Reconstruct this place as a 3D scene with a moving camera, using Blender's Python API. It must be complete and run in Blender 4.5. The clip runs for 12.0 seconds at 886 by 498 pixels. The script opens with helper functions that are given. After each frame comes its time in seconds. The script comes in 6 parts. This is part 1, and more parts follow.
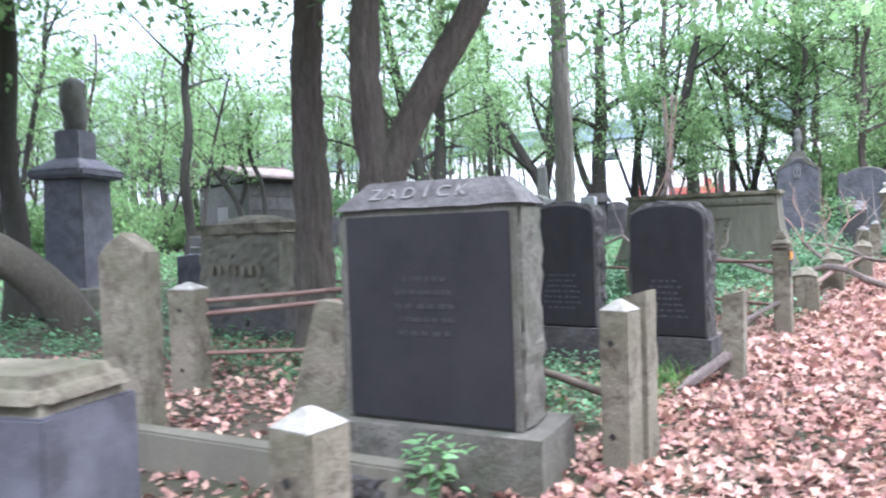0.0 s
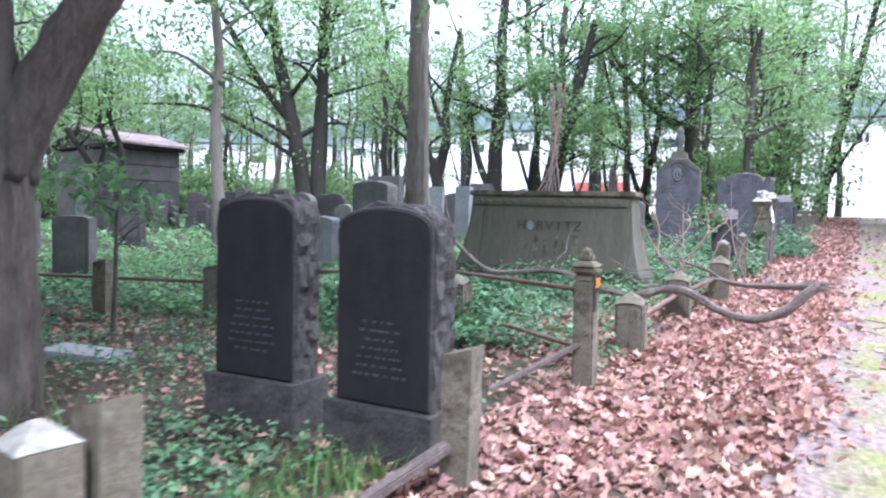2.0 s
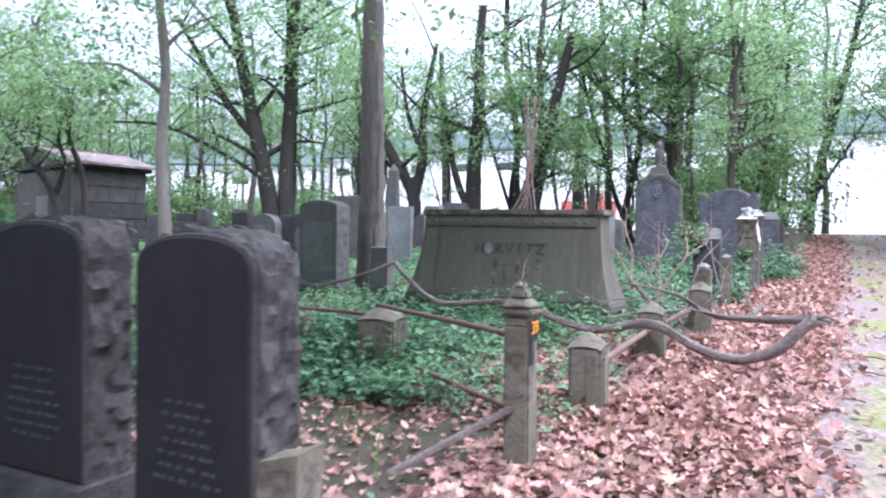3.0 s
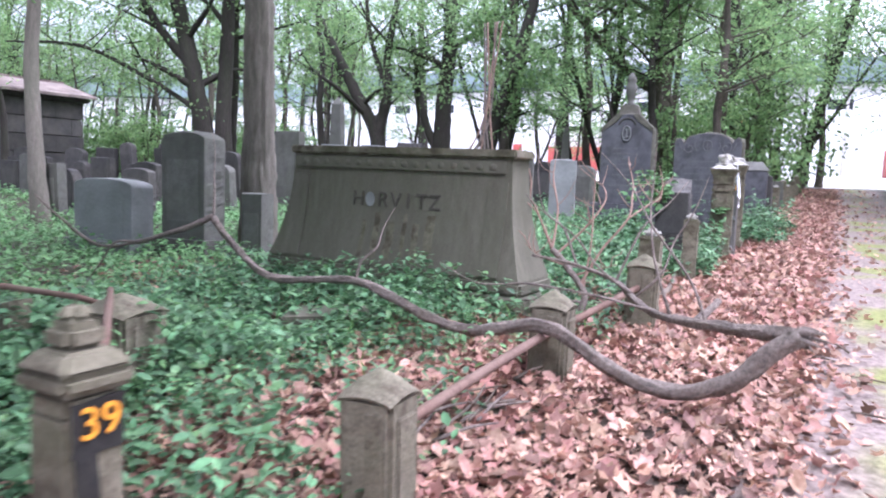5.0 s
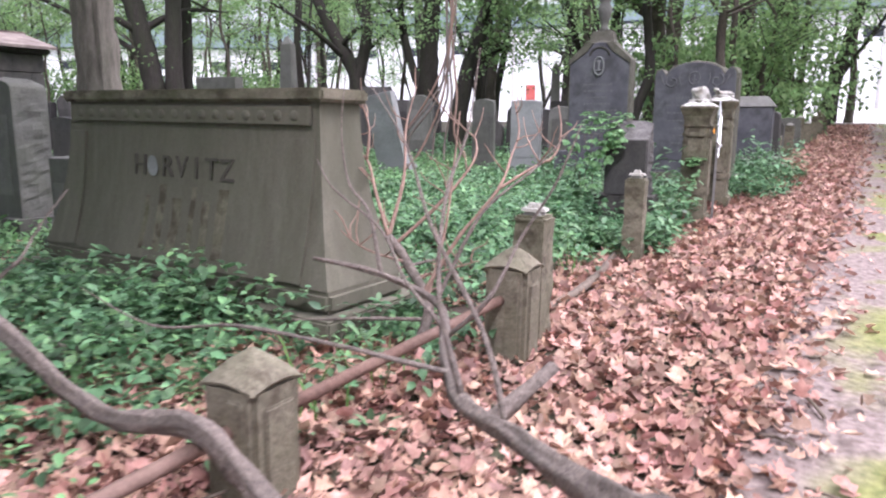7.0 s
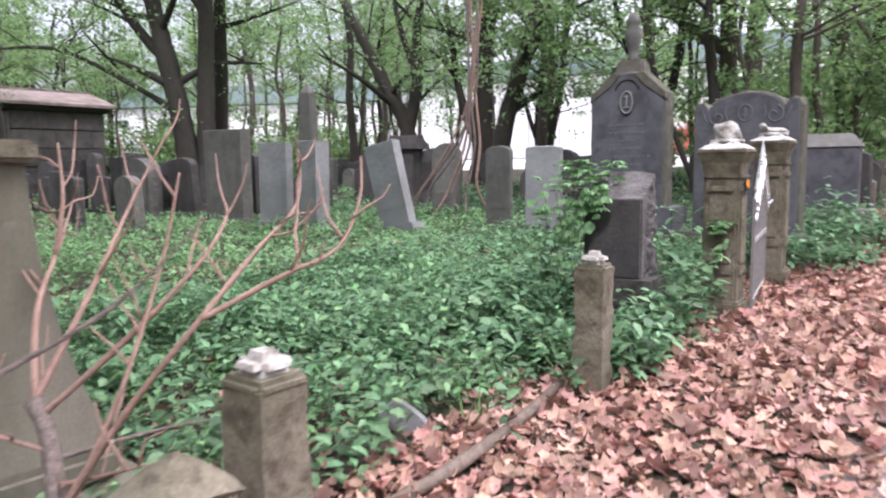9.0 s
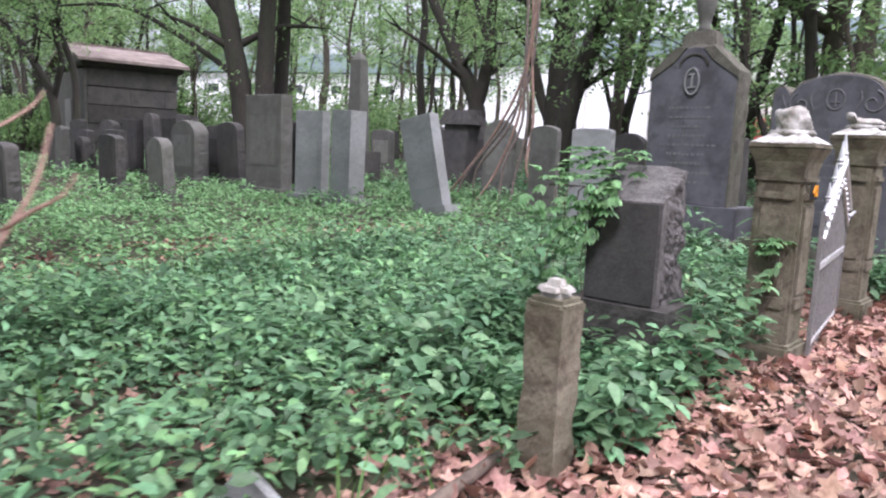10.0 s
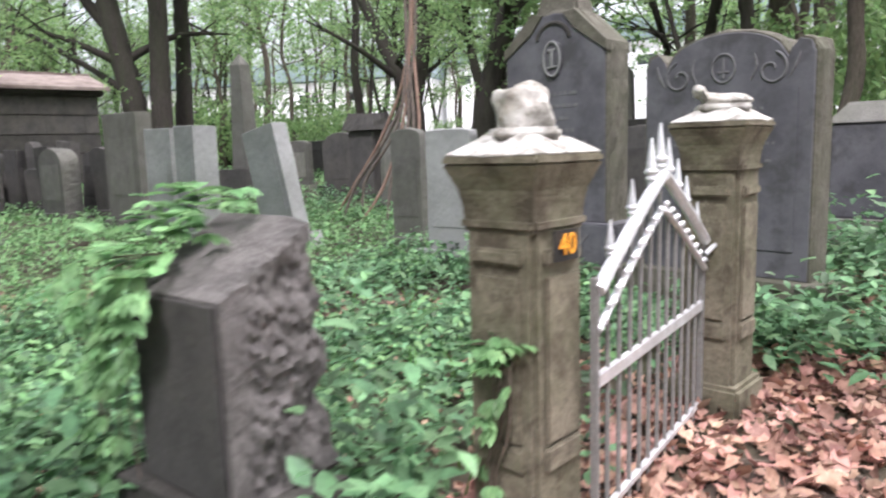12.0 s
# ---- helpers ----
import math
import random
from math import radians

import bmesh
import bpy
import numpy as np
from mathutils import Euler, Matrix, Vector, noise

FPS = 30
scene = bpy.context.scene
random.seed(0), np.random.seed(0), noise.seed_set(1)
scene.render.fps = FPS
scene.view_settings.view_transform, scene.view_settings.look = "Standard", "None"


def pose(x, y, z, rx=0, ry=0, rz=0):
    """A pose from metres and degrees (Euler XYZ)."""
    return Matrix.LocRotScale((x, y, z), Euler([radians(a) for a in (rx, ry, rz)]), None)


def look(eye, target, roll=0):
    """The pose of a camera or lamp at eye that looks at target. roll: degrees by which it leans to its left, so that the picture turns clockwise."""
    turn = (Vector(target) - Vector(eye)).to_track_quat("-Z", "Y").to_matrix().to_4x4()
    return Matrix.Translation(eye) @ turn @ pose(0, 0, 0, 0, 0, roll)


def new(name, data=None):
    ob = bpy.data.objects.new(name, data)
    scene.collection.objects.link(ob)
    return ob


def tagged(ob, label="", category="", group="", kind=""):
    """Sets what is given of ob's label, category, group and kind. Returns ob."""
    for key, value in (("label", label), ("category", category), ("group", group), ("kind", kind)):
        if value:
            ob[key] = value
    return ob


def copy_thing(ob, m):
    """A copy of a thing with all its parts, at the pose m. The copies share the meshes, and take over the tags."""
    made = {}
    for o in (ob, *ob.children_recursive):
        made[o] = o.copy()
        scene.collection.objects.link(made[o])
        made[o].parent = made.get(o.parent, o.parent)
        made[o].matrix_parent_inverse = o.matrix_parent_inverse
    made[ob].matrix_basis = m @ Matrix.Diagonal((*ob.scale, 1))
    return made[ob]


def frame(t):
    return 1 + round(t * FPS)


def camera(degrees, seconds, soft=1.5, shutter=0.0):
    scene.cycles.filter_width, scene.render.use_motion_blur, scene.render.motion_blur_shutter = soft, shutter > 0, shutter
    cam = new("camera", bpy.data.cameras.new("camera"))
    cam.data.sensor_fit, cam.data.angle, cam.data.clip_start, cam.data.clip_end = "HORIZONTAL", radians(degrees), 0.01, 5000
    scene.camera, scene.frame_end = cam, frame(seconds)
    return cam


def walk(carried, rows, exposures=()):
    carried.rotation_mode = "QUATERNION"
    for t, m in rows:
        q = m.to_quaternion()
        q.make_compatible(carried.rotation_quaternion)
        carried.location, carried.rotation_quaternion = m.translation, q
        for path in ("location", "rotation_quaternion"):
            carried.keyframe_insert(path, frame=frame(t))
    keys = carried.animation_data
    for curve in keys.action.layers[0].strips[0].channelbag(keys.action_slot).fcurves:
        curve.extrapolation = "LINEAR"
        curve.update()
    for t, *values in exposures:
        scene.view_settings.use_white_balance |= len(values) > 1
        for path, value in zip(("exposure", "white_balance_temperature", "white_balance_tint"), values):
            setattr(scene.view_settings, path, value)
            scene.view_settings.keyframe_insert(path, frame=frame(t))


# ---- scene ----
cam = camera(65.2, 12.0, 2.1, 0.4)
PATH = [
    (0, (0.081, -0.071, 1.49), (-1.141, 1.511, 1.447), -2.0),
    (0.5, (0.132, 0.577, 1.522), (-1.006, 2.219, 1.433), 0.8),
    (1, (0.183, 1.27, 1.539), (-0.894, 2.952, 1.442), 0.8),
    (1.5, (0.245, 1.93, 1.579), (-0.831, 3.61, 1.444), 1.0),
    (2, (0.263, 2.57, 1.628), (-0.765, 4.283, 1.535), 1.2),
    (2.5, (0.195, 3.235, 1.664), (-0.81, 4.963, 1.597), 3.1),
    (3, (0.133, 3.911, 1.674), (-0.87, 5.641, 1.639), 0.7),
    (3.2, (0.141, 4.195, 1.655), (-0.843, 5.935, 1.592), -0.1),
    (4.8, (0.052, 6.382, 1.774), (-0.903, 8.127, 1.571), 1.4),
    (5, (0.042, 6.697, 1.742), (-0.934, 8.431, 1.546), 2.1),
    (5.5, (0.099, 7.419, 1.753), (-0.877, 9.146, 1.499), -0.2),
    (6, (0.237, 8.097, 1.817), (-0.814, 9.767, 1.489), -0.4),
    (6.5, (0.213, 8.788, 1.834), (-0.771, 10.495, 1.49), -1.5),
    (6.7, (0.241, 9.023, 1.834), (-0.755, 10.721, 1.482), -0.6),
    (8.3, (0.322, 11.042, 1.828), (-0.758, 12.698, 1.527), 1.9),
    (8.5, (0.315, 11.295, 1.871), (-0.79, 12.936, 1.577), 1.4),
    (9, (0.314, 11.942, 1.907), (-0.936, 13.488, 1.689), -0.7),
    (9.5, (0.2, 12.636, 1.919), (-1.137, 14.105, 1.682), 0.5),
    (10, (0.148, 13.28, 1.953), (-1.265, 14.666, 1.665), 2.4),
    (10.5, (0.082, 13.921, 2.001), (-1.386, 15.243, 1.688), 0.9),
    (11, (0.052, 14.648, 2.021), (-1.382, 16.022, 1.79), 0.3),
    (11.5, (0.019, 15.31, 2.053), (-1.431, 16.654, 1.753), 0.3),
    (12, (-0.042, 15.986, 2.09), (-1.448, 17.379, 1.804), -1.8),
]
walk(cam, [(t, look(eye, target, roll)) for t, eye, target, roll in PATH], [(0.0, 2.02, 5330, 17), (3.0, 1.58, 5230, 23), (5.5, 1.54, 5560, 24), (8.5, 1.27, 6050, 24), (10.0, 1.25, 5900, 23), (12.0, 1.46, 6200, 17)])

# ---- light: bright overcast daylight ----
world = bpy.data.worlds.new("World")
scene.world = world
world.use_nodes = True
wn, wl = world.node_tree.nodes, world.node_tree.links
sky = wn.new("ShaderNodeTexSky")
sky.sky_type = "NISHITA"
sky.sun_disc = False
sky.sun_elevation = radians(58)
sky.sun_rotation = radians(40)
sky.air_density, sky.dust_density, sky.ozone_density = 1.0, 6.0, 0.6
cloud = wn.new("ShaderNodeHueSaturation")
cloud.inputs["Saturation"].default_value, cloud.inputs["Value"].default_value = 0.3, 1.15
wl.new(sky.outputs["Color"], cloud.inputs["Color"])
wl.new(cloud.outputs["Color"], wn["Background"].inputs["Color"])
wn["Background"].inputs["Strength"].default_value = 0.15
sun_data = bpy.data.lights.new("sun", "SUN")
sun_data.energy, sun_data.angle, sun_data.color = 1.5, radians(14), (1.0, 0.97, 0.93)
sun = new("sun", sun_data)
sun.matrix_world = look((12, -10, 30), (0, 10, 0))

# ---- materials ----


def material(name, dark, light, scale=6.0, rough=0.85, bump=0.25, fine=60.0, stain=None, stain_scale=1.2, stain_amount=0.5,
             island=0.0, objects=0.0, metal=0.0, grain=(1, 1, 1), spec=0.3, grime=None, grime_scale=2.0):
    """A weathered surface: two scales of tone, an optional blotchy stain, fine relief."""
    m = bpy.data.materials.new(name)
    m.use_nodes = True
    n, l = m.node_tree.nodes, m.node_tree.links
    b = n["Principled BSDF"]
    b.inputs["Roughness"].default_value, b.inputs["Metallic"].default_value = rough, metal
    b.inputs["Specular IOR Level"].default_value = spec
    co = n.new("ShaderNodeTexCoord")
    mp = n.new("ShaderNodeMapping")
    mp.inputs["Scale"].default_value = grain
    l.new(co.outputs["Object"], mp.inputs["Vector"])

    def tone(sc, detail=6.0):
        t = n.new("ShaderNodeTexNoise")
        t.inputs["Scale"].default_value, t.inputs["Detail"].default_value, t.inputs["Roughness"].default_value = sc, detail, 0.65
        l.new(mp.outputs["Vector"], t.inputs["Vector"])
        return t.outputs["Fac"]

    def mix(fac, a, c, kind="MIX"):
        x = n.new("ShaderNodeMix")
        x.data_type, x.blend_type = "RGBA", kind
        for socket, v in ((x.inputs[0], fac), (x.inputs[6], a), (x.inputs[7], c)):
            if isinstance(v, (float, int)):
                socket.default_value = v
            elif isinstance(v, tuple):
                socket.default_value = (*v, 1)
            else:
                l.new(v, socket)
        return x.outputs[2]

    def ramp(v, lo, hi):
        r = n.new("ShaderNodeMapRange")
        r.inputs[1].default_value, r.inputs[2].default_value = lo, hi
        l.new(v, r.inputs[0])
        return r.outputs[0]

    colour = mix(ramp(tone(scale), 0.3, 0.7), dark, light)
    speck = ramp(tone(fine, 3.0), 0.25, 0.75)
    colour = mix(0.35, colour, mix(speck, tuple(c * 0.45 for c in dark), tuple(min(1, c * 1.25) for c in light)))
    if stain:
        s = n.new("ShaderNodeMath")
        s.operation = "MULTIPLY"
        s.inputs[1].default_value = stain_amount
        l.new(ramp(tone(stain_scale, 8.0), 0.42, 0.66), s.inputs[0])
        colour = mix(s.outputs[0], colour, stain)
    if grime:
        s = n.new("ShaderNodeMath")
        s.operation = "MULTIPLY"
        s.inputs[1].default_value = 0.75
        l.new(ramp(tone(grime_scale, 10.0), 0.5, 0.62), s.inputs[0])
        colour = mix(s.outputs[0], colour, grime)
    for amount, node, out in ((island, "ShaderNodeNewGeometry", "Random Per Island"), (objects, "ShaderNodeObjectInfo", "Random")):
        if amount:
            r = n.new(node)
            hs = n.new("ShaderNodeHueSaturation")
            v = n.new("ShaderNodeMapRange")
            v.inputs[3].default_value, v.inputs[4].default_value = 1 - amount, 1 + amount
            l.new(r.outputs[out], v.inputs[0])
            l.new(v.outputs[0], hs.inputs["Value"])
            h = n.new("ShaderNodeMapRange")
            h.inputs[3].default_value, h.inputs[4].default_value = 0.5 - 0.03 * amount, 0.5 + 0.04 * amount
            sh = n.new("ShaderNodeMath")
            sh.operation = "FRACT"
            sm = n.new("ShaderNodeMath")
            sm.operation = "MULTIPLY"
            sm.inputs[1].default_value = 7.13
            l.new(r.outputs[out], sm.inputs[0])
            l.new(sm.outputs[0], sh.inputs[0])
            l.new(sh.outputs[0], h.inputs[0])
            l.new(h.outputs[0], hs.inputs["Hue"])
            l.new(colour, hs.inputs["Color"])
            colour = hs.outputs["Color"]
    l.new(colour, b.inputs["Base Color"])
    if bump:
        bp = n.new("ShaderNodeBump")
        bp.inputs["Strength"].default_value, bp.inputs["Distance"].default_value = bump, 0.02
        l.new(tone(fine * 0.5, 8.0), bp.inputs["Height"])
        l.new(bp.outputs["Normal"], b.inputs["Normal"])
    return m


def leafy(name, dark, light, island=0.4, rough=0.5, through_light=0.35, stain=None):
    m = material(name, dark, light, 14.0, rough, 0.0, 40.0, island=island, stain=stain, stain_scale=1.4, stain_amount=0.6)
    n, l = m.node_tree.nodes, m.node_tree.links
    b, out = n["Principled BSDF"], n["Material Output"]
    colour = b.inputs["Base Color"].links[0].from_socket
    t = n.new("ShaderNodeBsdfTranslucent")
    l.new(colour, t.inputs["Color"])
    mx = n.new("ShaderNodeMixShader")
    mx.inputs[0].default_value = through_light
    l.new(b.outputs[0], mx.inputs[1])
    l.new(t.outputs[0], mx.inputs[2])
    l.new(mx.outputs[0], out.inputs["Surface"])
    return m


POLISHED = material("dark polished granite", (0.018, 0.017, 0.0175), (0.032, 0.030, 0.031), 3.0, 0.55, 0.05, 160.0, stain=(0.04, 0.039, 0.04), stain_amount=0.35, spec=0.14)
SLATE = material("blue grey granite", (0.045, 0.043, 0.049), (0.115, 0.112, 0.128), 3.5, 0.6, 0.15, 150.0, stain=(0.17, 0.168, 0.18), stain_scale=2.0, stain_amount=0.5, grime=(0.05, 0.048, 0.05), grime_scale=3.0)
BLACKISH = material("sooty dark stone", (0.012, 0.011, 0.011), (0.025, 0.023, 0.0225), 5.0, 0.65, 0.15, 90.0, stain=(0.03, 0.028, 0.027), stain_amount=0.5, spec=0.2)
ROCK = material("brown grey rock face", (0.06, 0.055, 0.044), (0.16, 0.147, 0.12), 7.0, 0.9, 0.9, 50.0, stain=(0.065, 0.07, 0.042), stain_scale=2.2, stain_amount=0.7)
DARKROCK = material("dark rock face", (0.016, 0.015, 0.014), (0.085, 0.078, 0.07), 9.0, 0.9, 1.0, 45.0, stain=(0.095, 0.09, 0.08), stain_amount=0.4)
QUARRIED = material("quarried dark granite", (0.055, 0.05, 0.048), (0.18, 0.165, 0.158), 9.0, 0.85, 0.9, 45.0, stain=(0.035, 0.033, 0.03), stain_scale=4.0, stain_amount=0.6)
SANDSTONE = material("weathered brown sandstone", (0.105, 0.089, 0.062), (0.27, 0.238, 0.178), 5.0, 0.92, 0.6, 70.0, stain=(0.06, 0.064, 0.03), stain_scale=2.6, stain_amount=0.8, grime=(0.052, 0.04, 0.028), grime_scale=4.5)
DIMSTONE = material("stained grey brown stone", (0.105, 0.095, 0.072), (0.185, 0.17, 0.13), 2.5, 0.9, 0.3, 90.0, stain=(0.07, 0.072, 0.045), stain_amount=0.6, grain=(2.2, 2.2, 0.5))
PALE = material("pale grey marble", (0.20, 0.205, 0.205), (0.36, 0.36, 0.355), 5.0, 0.8, 0.2, 70.0, stain=(0.11, 0.11, 0.10), stain_amount=0.65)
WHITECAP = material("bleached stone", (0.40, 0.38, 0.35), (0.64, 0.62, 0.59), 12.0, 0.9, 0.6, 70.0, stain=(0.22, 0.19, 0.14), stain_scale=5.0, stain_amount=0.75, grime=(0.13, 0.12, 0.10), grime_scale=11.0)
CAPSTONE = material("lichened cap stone", (0.22, 0.205, 0.175), (0.43, 0.41, 0.37), 11.0, 0.92, 0.6, 70.0, stain=(0.14, 0.14, 0.08), stain_scale=4.0, stain_amount=0.7)
GREYST = material("grey weathered stone", (0.075, 0.071, 0.066), (0.185, 0.178, 0.163), 4.0, 0.9, 0.3, 80.0, stain=(0.11, 0.115, 0.085), stain_amount=0.6, objects=0.25)
FARDARK = material("far dark stone", (0.028, 0.026, 0.026), (0.08, 0.075, 0.072), 4.0, 0.85, 0.3, 60.0, stain=(0.11, 0.10, 0.085), stain_amount=0.5, objects=0.3)
BARK = material("bark", (0.035, 0.028, 0.023), (0.14, 0.115, 0.095), 9.0, 0.95, 1.0, 30.0, stain=(0.09, 0.10, 0.06), stain_amount=0.35, grain=(3, 3, 0.45))
DARKBARK = material("dark bark", (0.016, 0.014, 0.013), (0.06, 0.05, 0.043), 9.0, 0.95, 0.9, 30.0, stain=(0.04, 0.05, 0.025), stain_amount=0.5, grain=(3, 3, 0.5))
PALEBARK = material("grey bark", (0.11, 0.095, 0.08), (0.24, 0.21, 0.18), 8.0, 0.95, 0.8, 40.0, stain=(0.11, 0.12, 0.08), stain_amount=0.4, grain=(3, 3, 0.5))
DEADWOOD = material("weathered dead wood", (0.05, 0.039, 0.034), (0.33, 0.265, 0.23), 34.0, 0.9, 1.0, 120.0, stain=(0.10, 0.085, 0.078), stain_scale=5.0, stain_amount=0.5)
TWIGRED = material("reddish bare twig", (0.16, 0.098, 0.076), (0.36, 0.235, 0.185), 12.0, 0.8, 0.4, 60.0)
RUST = material("rusty iron pipe", (0.085, 0.045, 0.035), (0.19, 0.115, 0.09), 12.0, 0.8, 0.4, 60.0, stain=(0.23, 0.165, 0.14), stain_amount=0.5)
SILVER = material("silver painted iron", (0.62, 0.62, 0.64), (0.80, 0.80, 0.82), 20.0, 0.38, 0.15, 90.0, metal=0.55, stain=(0.30, 0.29, 0.28), stain_scale=8.0, stain_amount=0.4, spec=0.6)
IRON = material("dull grey iron", (0.16, 0.15, 0.14), (0.28, 0.27, 0.26), 20.0, 0.6, 0.2, 90.0, metal=0.3)
BLACKPAINT = material("black paint", (0.012, 0.012, 0.012), (0.03, 0.028, 0.025), 20.0, 0.7, 0.1, 80.0)
ORANGE = material("orange painted numeral", (0.75, 0.26, 0.02), (0.9, 0.40, 0.04), 20.0, 0.6, 0.05, 80.0)
FAINT = material("faint cut lettering", (0.035, 0.034, 0.034), (0.065, 0.063, 0.061), 20.0, 0.8, 0.1, 80.0)
INSCRIPT = material("cut lettering", (0.095, 0.092, 0.095), (0.165, 0.16, 0.165), 20.0, 0.8, 0.1, 80.0)
RAISED = material("raised weathered lettering", (0.15, 0.145, 0.135), (0.25, 0.24, 0.225), 20.0, 0.9, 0.2, 80.0)
DULLCUT = material("weathered cut lettering", (0.02, 0.019, 0.0195), (0.042, 0.04, 0.04), 20.0, 0.8, 0.1, 80.0)
# Dark tone stands in for the shade inside the carved name.
CUTDARK = material("shadowed cut lettering", (0.06, 0.053, 0.042), (0.10, 0.09, 0.072), 20.0, 0.9, 0.1, 80.0)
GREEN = leafy("undergrowth leaf", (0.072, 0.15, 0.07), (0.175, 0.31, 0.158), 0.6, 0.42)
IVY = leafy("creeper leaf", (0.12, 0.245, 0.095), (0.23, 0.40, 0.18), 0.4)
CANOPY = leafy("canopy leaf", (0.15, 0.25, 0.095), (0.27, 0.405, 0.175), 0.45, through_light=0.6)
GRASS = leafy("grass blade", (0.06, 0.14, 0.03), (0.13, 0.24, 0.06), 0.4)
LITTER = leafy("dead brown leaf", (0.25, 0.122, 0.09), (0.56, 0.37, 0.30), 0.55, 0.7, 0.15, (0.22, 0.085, 0.062))
STICK = material("litter stick", (0.07, 0.05, 0.04), (0.19, 0.15, 0.12), 12.0, 0.9, 0.3, 60.0)
WAREHOUSE = material("white wall cladding", (0.84, 0.84, 0.83), (0.9, 0.9, 0.9), 0.6, 0.7, 0.05, 8.0)
TEAL = material("blue green roof sheet", (0.20, 0.27, 0.28), (0.27, 0.34, 0.35), 1.0, 0.7, 0.05, 8.0)
CONCRETE = material("pale concrete yard", (0.50, 0.48, 0.46), (0.64, 0.62, 0.60), 0.8, 0.9, 0.1, 10.0)
REDPAINT = material("faded red painted steel", (0.42, 0.085, 0.07), (0.55, 0.14, 0.12), 1.5, 0.6, 0.05, 20.0)
PINKROOF = material("stained roof stone", (0.13, 0.10, 0.09), (0.29, 0.24, 0.215), 1.6, 0.9, 0.3, 20.0, stain=(0.07, 0.05, 0.045), stain_amount=0.8)
GLASS = material("dark window glass", (0.03, 0.035, 0.04), (0.05, 0.055, 0.06), 1.0, 0.15, 0.0, 10.0, spec=0.6)


def ground_material():
    """Dark earth off the path, a trodden grey path with moss along it."""
    m = material("earth", (0.03, 0.022, 0.018), (0.09, 0.065, 0.052), 3.0, 0.97, 0.9, 40.0, stain=(0.045, 0.075, 0.025), stain_scale=0.8, stain_amount=0.5)
    n, l = m.node_tree.nodes, m.node_tree.links
    b = n["Principled BSDF"]
    base = b.inputs["Base Color"].links[0].from_socket
    co = n.new("ShaderNodeTexCoord")
    sep = n.new("ShaderNodeSeparateXYZ")
    l.new(co.outputs["Object"], sep.inputs[0])

    def noise_of(scale, detail):
        t = n.new("ShaderNodeTexNoise")
        t.inputs["Scale"].default_value, t.inputs["Detail"].default_value = scale, detail
        l.new(co.outputs["Object"], t.inputs["Vector"])
        return t.outputs["Fac"]

    def band(lo, hi, wobble):
        w = n.new("ShaderNodeMath")
        w.operation = "MULTIPLY_ADD"
        w.inputs[1].default_value = wobble
        l.new(noise_of(1.7, 6.0), w.inputs[0])
        l.new(sep.outputs["X"], w.inputs[2])
        r = n.new("ShaderNodeMapRange")
        r.inputs[1].default_value, r.inputs[2].default_value = lo, hi
        l.new(w.outputs[0], r.inputs[0])
        return r.outputs[0]

    def mix(fac, a, c):
        x = n.new("ShaderNodeMix")
        x.data_type = "RGBA"
        l.new(fac, x.inputs[0])
        for s, v in ((x.inputs[6], a), (x.inputs[7], c)):
            if isinstance(v, tuple):
                s.default_value = (*v, 1)
            else:
                l.new(v, s)
        return x.outputs[2]

    def mul(a, c):
        x = n.new("ShaderNodeMath")
        x.operation = "MULTIPLY"
        l.new(a, x.inputs[0])
        l.new(c, x.inputs[1])
        return x.outputs[0]

    speck = n.new("ShaderNodeMapRange")
    speck.inputs[1].default_value, speck.inputs[2].default_value = 0.35, 0.65
    l.new(noise_of(22.0, 8.0), speck.inputs[0])
    trodden = mix(speck.outputs[0], (0.15, 0.114, 0.103), (0.295, 0.235, 0.217))
    moss_spot = n.new("ShaderNodeMapRange")
    moss_spot.inputs[1].default_value, moss_spot.inputs[2].default_value = 0.47, 0.56
    l.new(noise_of(1.15, 5.0), moss_spot.inputs[0])
    moss_tone = mix(speck.outputs[0], (0.13, 0.142, 0.05), (0.245, 0.248, 0.095))
    moss = mul(mul(band(0.45, 0.75, 0.6), band(1.7, 1.3, 0.6)), moss_spot.outputs[0])
    path = mix(moss, trodden, moss_tone)
    onpath = mul(band(-0.15, 0.25, 0.5), band(2.3, 1.9, 0.5))
    l.new(mix(onpath, base, path), b.inputs["Base Color"])
    return m


EARTH = ground_material()

# ---- mesh helpers ----


def part(name, bm, mat, parent=None, label="", m=None, smooth=False):
    """Links a bmesh as one mesh object, under a thing or a part."""
    me = bpy.data.meshes.new(name)
    bm.to_mesh(me)
    bm.free()
    return place_mesh(name, me, mat, parent, label, m, smooth)


def place_mesh(name, me, mat, parent=None, label="", m=None, smooth=False):
    if mat:
        me.materials.append(mat)
    if smooth:
        me.polygons.foreach_set("use_smooth", [True] * len(me.polygons))
    ob = new(name, me)
    if parent:
        ob.parent = parent
    if m:
        ob.matrix_basis = m
    return tagged(ob, label)


def thing(name, label, category, m=None, group="", kind=""):
    ob = new(name)
    ob.empty_display_size = 0.1
    if m:
        ob.matrix_basis = m
    return tagged(ob, label, category, group, kind)


